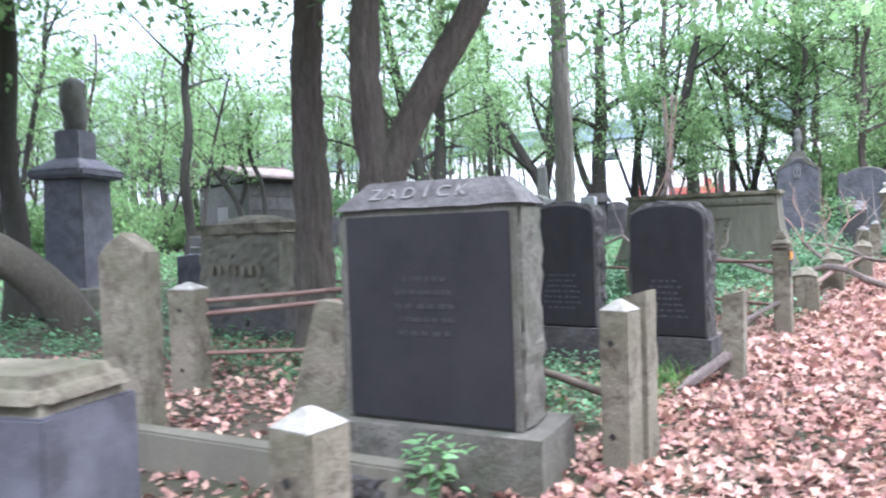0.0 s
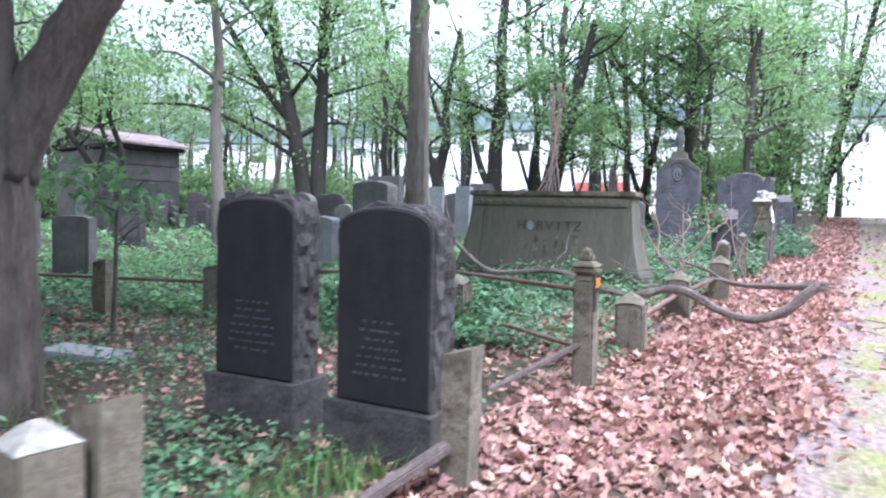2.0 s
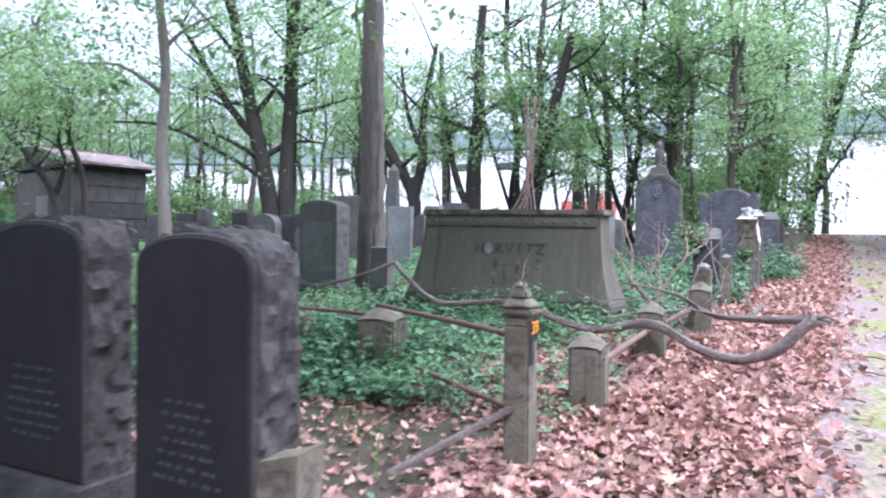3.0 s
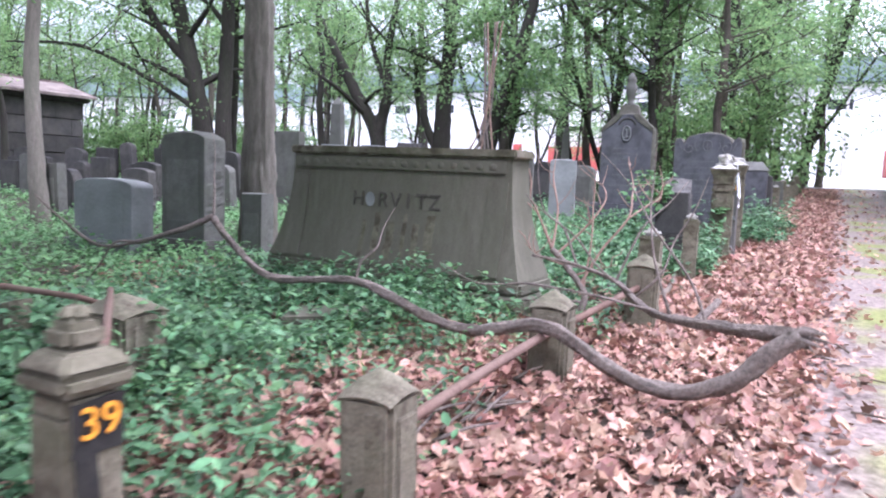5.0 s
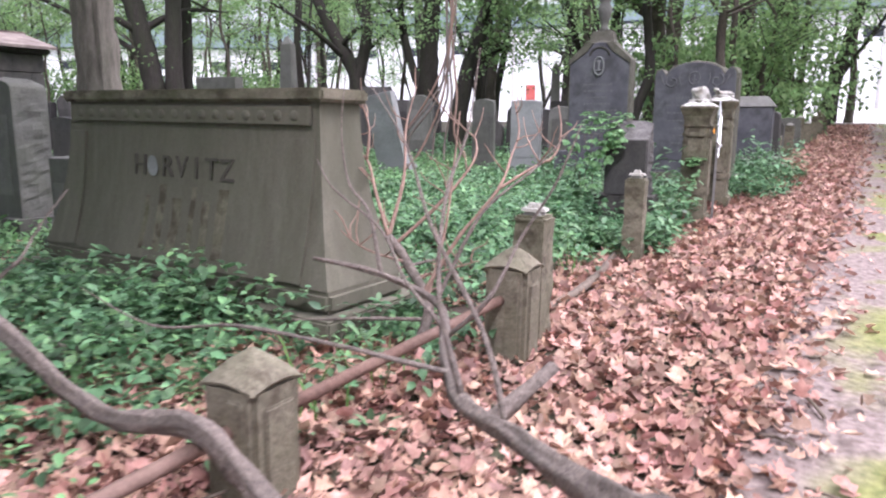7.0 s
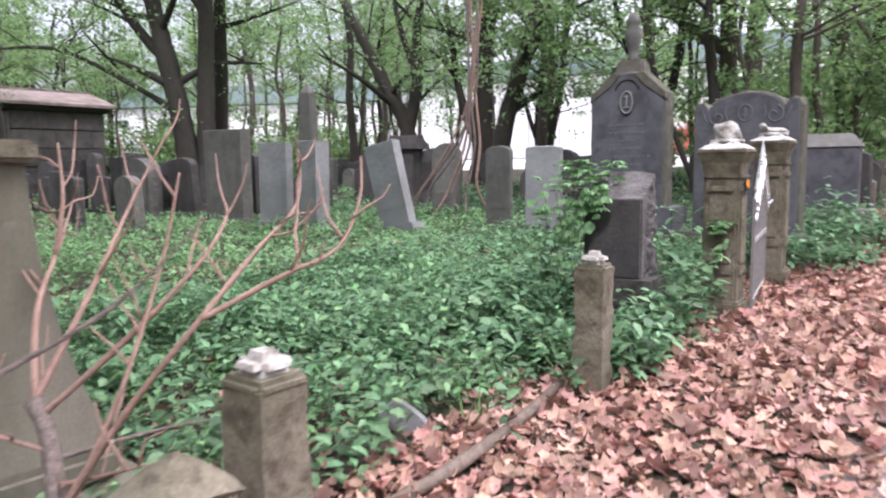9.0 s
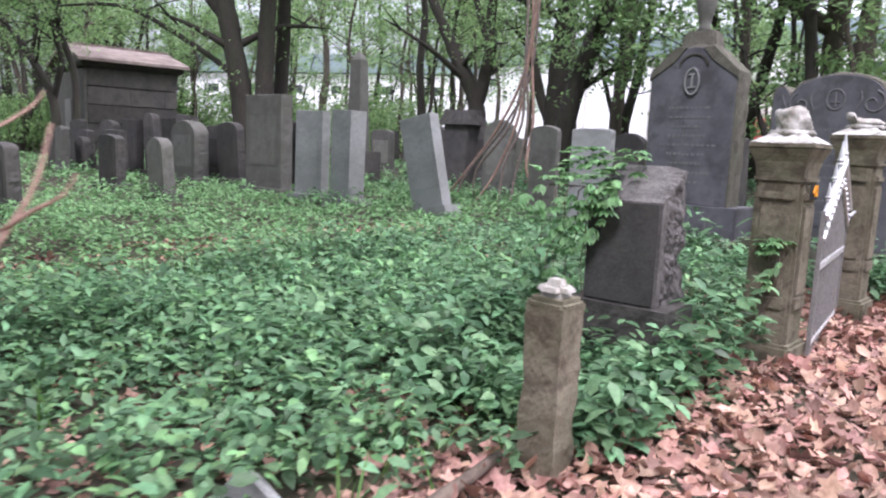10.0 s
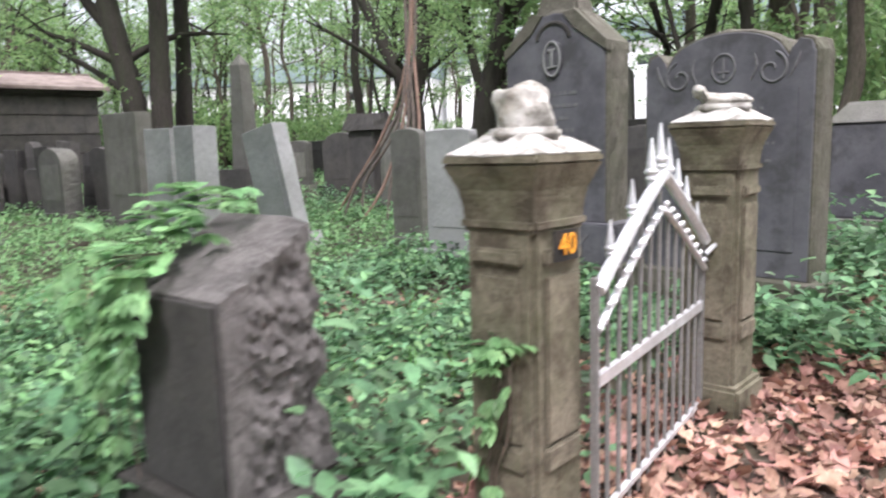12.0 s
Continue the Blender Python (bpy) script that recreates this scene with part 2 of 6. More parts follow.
def gz(x, y):
    """Height of the ground: it climbs gently along the path."""
    base = 0.04 * y if y < 34 else 1.36 + 0.043 * (min(y, 90) - 34)
    edge = max(0.0, min(1.0, (-x - 1.2) / 0.6))
    lumps = 0.05 * noise.noise((x * 0.5, y * 0.5, 3.1)) + 0.02 * noise.noise((x * 1.9, y * 1.9, 7.7))
    return base + 0.03 * edge + lumps * (0.35 + 0.65 * edge) * max(0.0, min(1.0, (47 - y) / 6))


def grid_gz(x, y):
    return np.array([gz(float(a), float(b)) for a, b in zip(x, y)])


def box(w, d, h, bevel=0.012, z=0.0, taper=0.0, segments=2, cx=0.0, cy=0.0):
    """A block w x d x h standing on z, narrowing by taper on each side at the top."""
    bm = bmesh.new()
    r = bmesh.ops.create_cube(bm, size=1)
    for v in r["verts"]:
        k = taper if v.co.z > 0 else 0
        v.co = (cx + v.co.x * (w - 2 * k), cy + v.co.y * (d - 2 * k), z + (v.co.z + 0.5) * h)
    if bevel:
        bmesh.ops.bevel(bm, geom=bm.edges[:], offset=bevel, segments=segments, affect="EDGES")
    return bm


def join(*bms):
    a = bms[0]
    for b in bms[1:]:
        me = bpy.data.meshes.new("join")
        b.to_mesh(me)
        b.free()
        a.from_mesh(me)
        bpy.data.meshes.remove(me)
    return a


def arch_outline(w, h, rise, shoulder=0.0, n=16):
    """Half-width outline of a headstone: straight sides, a segmental top that rises by rise above the shoulders."""
    pts = [(-w / 2, 0), (w / 2, 0)]
    steps = max(2, int(h / 0.05))
    pts = [(w / 2, (h - rise) * i / steps) for i in range(steps + 1)]
    inner = w / 2 - shoulder
    if rise > 0:
        for i in range(n + 1):
            a = math.pi * i / n
            pts.append((inner * math.cos(a), h - rise + rise * math.sin(a) ** (0.8 if rise < w * 0.3 else 1.0)))
    pts += [(-w / 2, (h - rise) * (steps - i) / steps) for i in range(steps + 1)]
    out = []
    for p in pts:
        if not out or abs(p[0] - out[-1][0]) + abs(p[1] - out[-1][1]) > 1e-4:
            out.append(p)
    return out


def slab(outline, d, rough=0.0, seed=0, layers=7, back_rough=0.0):
    """A stone with the given front outline (x, z), d deep along +y; rough: how far its hewn sides bulge and break."""
    bm = bmesh.new()
    n = len(outline)
    cx = sum(p[0] for p in outline) / n
    cz = sum(p[1] for p in outline) / n
    rings = []
    ys = [0.0, 0.012] + [d * (i + 1) / layers for i in range(layers - 1)] + [d]
    for k, y in enumerate(ys):
        ring = []
        for i, (x, z) in enumerate(outline):
            ax, az = x - cx, z - cz
            ln = math.hypot(ax, az) or 1
            inset = 0.008 if y in (0.0, d) else 0.0
            bulge = 0.0
            if rough and 1 < k < len(ys) - 1:
                q = Vector((x * 13, y * 13, z * 13 + seed * 13.7))
                bulge = rough * (0.35 + 1.2 * noise.noise(q) + 0.5 * noise.noise(q * 2.7))
            if z <= 1e-6:
                bulge, inset = 0.0, 0.0
            ring.append(bm.verts.new((x + ax / ln * (bulge - inset), y, z + az / ln * (bulge - inset) if z > 1e-6 else z)))
        rings.append(ring)
    for a, b in zip(rings, rings[1:]):
        for i in range(n):
            bm.faces.new((a[i], b[i], b[(i + 1) % n], a[(i + 1) % n]))
    bm.faces.new(rings[0])
    bm.faces.new(list(reversed(rings[-1])))
    bmesh.ops.recalc_face_normals(bm, faces=bm.faces[:])
    return bm


def rocky(w, d, h, rough=0.03, seed=0, res=0.07, z=0.0, top_rough=0.3, taper=0.0):
    """A hewn block with broken faces."""
    bm = bmesh.new()
    nx, ny, nz = max(2, int(w / res)), max(2, int(d / res)), max(2, int(h / res))
    index = {}

    def vert(i, j, k):
        if (i, j, k) not in index:
            t = k / nz
            p = Vector(((i / nx - 0.5) * (w - 2 * taper * t), (j / ny - 0.5) * (d - 2 * taper * t), z + t * h))
            q = Vector((p.x * 8, p.y * 8, p.z * 8 + seed * 11.3))
            a = rough * (0.9 * noise.noise(q) + 0.5 * noise.noise(q * 2.6))
            if i in (0, nx):
                p.x += a * (1 if i else -1)
            if j in (0, ny):
                p.y += a * (1 if j else -1)
            if k == nz:
                p.z += a * top_rough
            index[i, j, k] = bm.verts.new(p)
        return index[i, j, k]
    for i in range(nx):
        for j in range(ny):
            bm.faces.new((vert(i, j, nz), vert(i + 1, j, nz), vert(i + 1, j + 1, nz), vert(i, j + 1, nz)))
    for k in range(nz):
        for i in range(nx):
            bm.faces.new((vert(i, 0, k), vert(i + 1, 0, k), vert(i + 1, 0, k + 1), vert(i, 0, k + 1)))
            bm.faces.new((vert(i + 1, ny, k), vert(i, ny, k), vert(i, ny, k + 1), vert(i + 1, ny, k + 1)))
        for j in range(ny):
            bm.faces.new((vert(0, j + 1, k), vert(0, j, k), vert(0, j, k + 1), vert(0, j + 1, k + 1)))
            bm.faces.new((vert(nx, j, k), vert(nx, j + 1, k), vert(nx, j + 1, k + 1), vert(nx, j, k + 1)))
    return bm


def spline(points, radii, step=0.12):
    """A smooth line through points with its radii."""
    pts = [Vector(p) for p in points]
    out, rad = [], []
    for i in range(len(pts) - 1):
        p0, p1, p2, p3 = pts[max(0, i - 1)], pts[i], pts[i + 1], pts[min(len(pts) - 1, i + 2)]
        n = max(2, int((p2 - p1).length / step))
        for k in range(n):
            t = k / n
            out.append(0.5 * (2 * p1 + (p2 - p0) * t + (2 * p0 - 5 * p1 + 4 * p2 - p3) * t * t + (3 * p1 - p0 - 3 * p2 + p3) * t ** 3))
            rad.append(radii[i] * (1 - t) + radii[i + 1] * t)
    out.append(pts[-1])
    rad.append(radii[-1])
    return out, rad


def tube(bm, points, radii, sides=8, step=0.12, knot=0.12, seed=0, furrow=0.0):
    """Adds a round, slightly knotty limb along points; furrow: depth of the ridges of bark along it."""
    line, rad = spline(points, radii, step)
    rings = []
    side = None
    for i, p in enumerate(line):
        way = (line[min(i + 1, len(line) - 1)] - line[max(i - 1, 0)]).normalized()
        if side is None:
            side = way.cross(Vector((0.3, 1, 0.2))).normalized()
        side = (side - way * side.dot(way)).normalized()
        up = way.cross(side)
        ring = []
        for k in range(sides):
            a = 2 * math.pi * k / sides
            r = rad[i] * (1 + knot * noise.noise((p.x * 6 + math.cos(a) * 1.3, p.y * 6 + math.sin(a) * 1.3 + seed, p.z * 5)))
            if furrow:
                r *= 1 + furrow * (noise.noise((k * 3.7, i * step * 1.6, seed + 0.5)) + 0.6 * noise.noise((k * 5.1, i * step * 7.0, seed + 9.5)))
            ring.append(bm.verts.new(p + side * (math.cos(a) * r) + up * (math.sin(a) * r)))
        rings.append(ring)
    for a, b in zip(rings, rings[1:]):
        for k in range(sides):
            bm.faces.new((a[k], a[(k + 1) % sides], b[(k + 1) % sides], b[k]))
    bm.faces.new(list(reversed(rings[0])))
    bm.faces.new(rings[-1])
    return bm


def scatter_mesh(name, template, tris, place, yaw, pitch, roll, scale):
    """Many small copies of a triangle template as one mesh."""
    template, tris = np.array(template, float), np.array(tris, int)
    n, k = len(place), len(template)
    cy, sy, cp, sp, cr, sr = np.cos(yaw), np.sin(yaw), np.cos(pitch), np.sin(pitch), np.cos(roll), np.sin(roll)
    v = template[None] * scale[:, None, None]
    x, y, z = v[..., 0], v[..., 1], v[..., 2]
    x, z = x * cr[:, None] + z * sr[:, None], -x * sr[:, None] + z * cr[:, None]
    y, z = y * cp[:, None] - z * sp[:, None], y * sp[:, None] + z * cp[:, None]
    x, y = x * cy[:, None] - y * sy[:, None], x * sy[:, None] + y * cy[:, None]
    verts = np.stack([x, y, z], -1) + place[:, None]
    faces = (tris[None] + (np.arange(n) * k)[:, None, None]).reshape(-1, 3)
    me = bpy.data.meshes.new(name)
    me.vertices.add(n * k)
    me.vertices.foreach_set("co", verts.astype(np.float32).ravel())
    me.loops.add(len(faces) * 3)
    me.loops.foreach_set("vertex_index", faces.astype(np.int32).ravel())
    me.polygons.add(len(faces))
    me.polygons.foreach_set("loop_start", np.arange(0, len(faces) * 3, 3, dtype=np.int32))
    me.update(calc_edges=True)
    me.validate()
    return me


# a simple oval leaf folded along its rib, and a lobed curled dead leaf; length 1 along +y
OVAL = ([(0, 0, 0), (0.26, 0.32, 0.07), (-0.26, 0.32, 0.07), (0.2, 0.68, 0.05), (-0.2, 0.68, 0.05), (0, 0.5, 0), (0, 1, -0.1)],
        [(0, 1, 5), (0, 5, 2), (1, 3, 5), (2, 5, 4), (5, 3, 6), (5, 6, 4)])
CURLED = ([(0, 0, 0), (0.34, 0.12, 0.12), (0.2, 0.36, 0.02), (0.46, 0.58, 0.16), (0.16, 0.66, 0.03), (0, 1, 0.12), (-0.16, 0.66, 0.05),
           (-0.46, 0.56, 0.2), (-0.2, 0.34, 0.03), (-0.34, 0.1, 0.1), (0, 0.42, -0.03)],
          [(0, 1, 10), (1, 2, 10), (2, 3, 10), (3, 4, 10), (4, 5, 10), (5, 6, 10), (6, 7, 10), (7, 8, 10), (8, 9, 10), (9, 0, 10)])
FOLDED = ([(0, 0, 0), (0.24, 0.2, 0.2), (0.3, 0.55, 0.3), (0.1, 0.95, 0.22), (-0.05, 0.75, 0.02), (-0.3, 0.6, 0.1), (-0.22, 0.22, 0.06), (0, 0.4, 0)],
          [(0, 1, 7), (1, 2, 7), (2, 3, 7), (3, 4, 7), (4, 5, 7), (5, 6, 7), (6, 0, 7)])
TORN = ([(0.02, 0, 0.02), (0.3, 0.1, -0.02), (0.42, 0.4, 0.14), (0.2, 0.52, 0.05), (0.3, 0.85, 0.2), (-0.02, 0.7, 0.06), (-0.26, 0.8, 0.02), (-0.36, 0.42, 0.16), (-0.16, 0.3, 0.02), (0.02, 0.36, 0.1)],
        [(0, 1, 9), (1, 2, 9), (2, 3, 9), (3, 4, 9), (4, 5, 9), (5, 6, 9), (6, 7, 9), (7, 8, 9), (8, 0, 9)])
DIAMOND = ([(0, 0, 0), (0.3, 0.45, 0.06), (-0.3, 0.45, 0.06), (0, 1, -0.05)], [(0, 1, 3), (0, 3, 2)])
BLADE = ([(-0.02, 0, 0), (0.02, 0, 0), (0.016, 0.55, 0.02), (-0.016, 0.55, 0.02), (0, 1, -0.12)], [(0, 1, 2), (0, 2, 3), (3, 2, 4)])
rng = np.random.default_rng(5)


def lettering(name, body, size, mat, parent, m, extrude=0.004, label=""):
    """Writing as raised or inlaid letters, centred, reading along +x with z up."""
    cu = bpy.data.curves.new(name, "FONT")
    cu.body, cu.size, cu.extrude, cu.align_x, cu.align_y = body, size, extrude, "CENTER", "CENTER"
    tmp = bpy.data.objects.new(name, cu)
    scene.collection.objects.link(tmp)
    me = bpy.data.meshes.new_from_object(tmp.evaluated_get(bpy.context.evaluated_depsgraph_get()))
    bpy.data.objects.remove(tmp)
    bpy.data.curves.remove(cu)
    return place_mesh(name, me, mat, parent, label, m @ pose(0, 0, 0, 90))


def letters(body, size, pitch, mat, parent, m, extrude=0.004):
    """Writing letter by letter, each a part of its own, spaced by pitch."""
    for k, c in enumerate(body):
        if c != " ":
            lettering("letter", c, size, mat, parent, m @ pose((k - (len(body) - 1) / 2) * pitch, 0, 0), extrude)


def worn_lines(rows, parent, mat, w, z_top, gap, y=-0.003, seed=0, height=0.022):
    """Unreadable inscription: short bars in rows."""
    r = random.Random(seed)
    bm = bmesh.new()
    for k in range(rows):
        x, half = 0.0, w * r.uniform(0.55, 1.0) / 2
        x = -half
        while x < half - 0.03:
            wd = r.uniform(0.018, 0.045)
            b = bmesh.ops.create_cube(bm, size=1)
            for v in b["verts"]:
                v.co = (x + (v.co.x + 0.5) * wd, y + v.co.y * 0.004, z_top - k * gap + v.co.z * height * r.uniform(0.7, 1.0))
            x += wd + r.uniform(0.008, 0.035)
    return tagged(part("inscription", bm, mat, parent, "worn unreadable carved lines"), kind="stuff")

# ---- ground ----


def axis(*spans):
    out = []
    for a, b, step in spans:
        out += list(np.arange(a, b, step))
    return out + [spans[-1][1]]


xs = axis((-1500, -200, 260), (-200, -40, 16), (-40, -12, 1.4), (-12, 4, 0.22), (4, 30, 2.0), (30, 200, 17), (200, 1500, 260))
ys = axis((-1500, -200, 260), (-200, -10, 19), (-10, -1, 1.0), (-1, 26, 0.25), (26, 50, 1.6), (50, 200, 15), (200, 1500, 260))
gv = [(x, y, gz(x, y)) for y in ys for x in xs]
nx = len(xs)
gf = [(j * nx + i, j * nx + i + 1, (j + 1) * nx + i + 1, (j + 1) * nx + i) for j in range(len(ys) - 1) for i in range(nx - 1)]
gm = bpy.data.meshes.new("ground")
gm.from_pydata(gv, [], gf)
ground = place_mesh("ground", gm, EARTH, smooth=True)
tagged(ground, "dark cemetery earth with a trodden mossy grey path", "ground", kind="structure")

# ---- stones by the path ----


def base_at(x, y, rot=0.0, sink=0.03, tilt=0.0, lean=0.0):
    return pose(x, y, gz(x, y) - sink, tilt, lean, rot)


def framed_stone():
    """The wide dark stone with a hewn, hipped top and a carved name."""
    m = pose(-2.31, 2.86, 0, 0, 0, 11)
    g = gz(-2.3, 2.9) - 0.05
    t = thing("headstone", "wide dark polished headstone in a rock-faced frame with sloped carved top", "headstone", m)
    z0 = 0.45
    part("base", rocky(1.34, 0.56, z0 - g, 0.015, 3, 0.06, g, 0.2), ROCK, t, "low rough stone base", pose(0, 0.18, 0))
    # die
    part("die", slab([(0.54, z0), (0.54, 1.64), (-0.54, 1.64), (-0.54, z0)], 0.33, 0.0, 1), ROCK, t, "", pose(0, 0, 0))
    bm = rocky(0.02, 0.3, 1.15, 0.02, 5, 0.045, z0 + 0.02, 0.0)
    part("hewn_side", bm, ROCK, t, "rough hewn side", pose(0.55, 0.165, 0))
    part("hewn_side", rocky(0.02, 0.3, 1.15, 0.02, 9, 0.045, z0 + 0.02, 0.0), ROCK, t, "rough hewn side", pose(-0.55, 0.165, 0))
    # hipped top
    bm = bmesh.new()
    lo = [bm.verts.new(p) for p in ((-0.57, -0.02, 1.64), (0.57, -0.02, 1.64), (0.57, 0.36, 1.64), (-0.57, 0.36, 1.64))]
    hi = [bm.verts.new(p) for p in ((-0.42, 0.12, 1.80), (0.43, 0.12, 1.79), (0.43, 0.25, 1.79), (-0.42, 0.25, 1.80))]
    for i in range(4):
        bm.faces.new((lo[i], lo[(i + 1) % 4], hi[(i + 1) % 4], hi[i]))
    bm.faces.new(hi)
    bm.faces.new(list(reversed(lo)))
    bmesh.ops.subdivide_edges(bm, edges=bm.edges[:], cuts=7, use_grid_fill=True)
    for v in bm.verts:
        k = 0.012 if v.co.z > 1.645 else 0.006
        v.co.z += k * noise.noise(v.co * 9) + k * 0.7 * noise.noise(v.co * 23)
    part("top", bm, QUARRIED, t, "sloped rough stone top")
    panel = part("panel", box(1.0, 0.02, 1.13, 0.004, 0.47), POLISHED, t, "dark polished inscription panel", pose(0, -0.008, 0))
    slope = math.degrees(math.atan2(0.16, 0.14))
    letters("ZADICK", 0.12, 0.108, RAISED, t, pose(-0.06, 0.045, 1.722, slope - 90), 0.004)
    worn_lines(5, panel, DULLCUT, 0.42, 1.25, 0.075, -0.0115, 4, 0.03)
    return t


def arched_stone(x, y, rot, w, h, z0, d, seed, label, mat=BLACKISH, sides=DARKROCK):
    t = thing("headstone", label, "headstone", pose(x, y, 0, 0, 0, rot), "pair of dark arched headstones")
    g = gz(x, y) - 0.06
    part("base", rocky(w + 0.08, d + 0.12, z0 - g - 0.004, 0.015, seed, 0.05, g, 0.3), DARKROCK, t, "mossy low stone base", pose(0, d / 2, 0))
    out = arch_outline(w, h, 0.13)
    part("body", slab([(a, z0 + b) for a, b in out], d, 0.036, seed, 14), sides, t, "rough hewn back and sides", None, False)
    inner = arch_outline(w - 0.02, h - 0.02, 0.125)
    face = part("face", slab([(a, z0 + 0.006 + b) for a, b in inner], 0.02, 0, seed, 1), mat, t, "smooth blackened face", pose(0, -0.012, 0))
    worn_lines(7, face, FAINT, w * 0.62, z0 + h * 0.42, 0.05, -0.003, seed, 0.016)
    # emblem near the top
    for k in (-1, 0, 1):
        bm = bmesh.new()
        bmesh.ops.create_circle(bm, cap_ends=True, radius=0.045, segments=18)
        bm.transform(pose(k * w * 0.26, -0.003, z0 + h * 0.82, 90))
        part("emblem", bm, mat, face, "worn carved emblem")
    return t


def flared_monument():
    """The long low monument with flared ends, a frieze and a carved name."""
    m = pose(-3.93, 12.64, 0, 0, 0.6, -0.5)
    g = gz(-4, 12.8) - 0.05
    t = thing("monument", "long low brown stone monument with flared ends and carved name", "monument", m)
    z0, h, w, d = 0.86, 1.19, 2.68, 0.38
    part("base", box(w + 0.6, d + 0.62, z0 - 0.14 - g, 0.015, g), DIMSTONE, t, "broad stone base", pose(0, d / 2, 0))
    part("base", box(w + 0.42, d + 0.4, 0.14, 0.03, z0 - 0.14), DIMSTONE, t, "moulded upper base", pose(0, d / 2, 0))
    # flared body: the outline curves out near the foot
    bm = bmesh.new()
    rows = []
    for i in range(15):
        u = i / 14
        fl = 0.17 * (1 - u) ** 2.2 + 0.03 * (1 - u)
        ring = []
        for sx, sy in ((-1, 0), (1, 0), (1, 1), (-1, 1)):
            ring.append(bm.verts.new((sx * (w / 2 - 0.02 + fl), (d if sy else 0) + (fl * 0.9 if sy else -fl * 0.9), z0 + u * (h - 0.07))))
        rows.append(ring)
    for a, b in zip(rows, rows[1:]):
        for k in range(4):
            bm.faces.new((a[k], a[(k + 1) % 4], b[(k + 1) % 4], b[k]))
    bm.faces.new(list(reversed(rows[0])))
    bm.faces.new(rows[-1])
    part("body", bm, DIMSTONE, t, "body with flared ends")
    part("top_slab", box(w + 0.06, d + 0.08, 0.085, 0.018, z0 + h - 0.07), SANDSTONE, t, "flat weathered top slab", pose(0, d / 2, 0))
    # frieze: a band with small bosses
    part("frieze", box(w - 0.14, 0.02, 0.12, 0.006, z0 + h - 0.215), DIMSTONE, t, "carved frieze band", pose(0, -0.022, 0))
    for k in range(17):
        bm = bmesh.new()
        bmesh.ops.create_uvsphere(bm, u_segments=10, v_segments=6, radius=0.035)
        bm.transform(pose(-w / 2 + 0.2 + k * (w - 0.4) / 16, -0.028, z0 + h - 0.155) @ Matrix.Diagonal((1.2, 0.45, 1, 1)))
        part("rosette", bm, DIMSTONE, t)
    def front(u):
        return -0.9 * (0.17 * (1 - u) ** 2.2 + 0.03 * (1 - u))

    def strip(x0, x1, u0, u1, proud, wander=0.0):
        """A thin upright band that follows the curve of the front."""
        bm = bmesh.new()
        rows = []
        for i in range(11):
            u = u0 + (u1 - u0) * i / 10
            z, y = z0 + u * (h - 0.07), front(u)
            k = wander * noise.noise((x0 * 9, u * 5, 2.0))
            rows.append([bm.verts.new(p) for p in ((x0 + k, y - proud, z), (x1 + k * 0.4, y - proud, z), (x1 + k * 0.4, y + 0.01, z), (x0 + k, y + 0.01, z))])
        for p, q in zip(rows, rows[1:]):
            for j in range(4):
                bm.faces.new((p[j], p[(j + 1) % 4], q[(j + 1) % 4], q[j]))
        bm.faces.new(list(reversed(rows[0])))
        bm.faces.new(rows[-1])
        return bm

    for sx in (-1, 1):
        xx = sx * (w / 2 - 0.14)
        part("pilaster", strip(xx - 0.1, xx + 0.1, 0.02, 0.8, 0.022), DIMSTONE, t, "carved corner pilaster")
    letters("H RVITZ", 0.22, 0.155, CUTDARK, t, pose(0.06, -0.04, z0 + 0.66, -4.2), 0.006)
    bm = bmesh.new()
    bmesh.ops.create_circle(bm, cap_ends=True, radius=0.075, segments=24)
    bm.transform(pose(-0.25, -0.052, z0 + 0.665, 90) @ Matrix.Diagonal((0.8, 1.0, 1, 1)))
    part("round_letter", bm, PALE, t, "pale letter O")
    # pale run-off streaks under the letters
    for k, x in enumerate((-0.3, -0.14, 0.03, 0.2, 0.34, 0.5)):
        wd = 0.025 + 0.012 * (k % 3)
        part("streak", strip(x - wd, x + wd, 0.06, 0.4 + 0.08 * (k % 2), 0.0025, 0.03), SANDSTONE, t, "pale water streak")
    return t


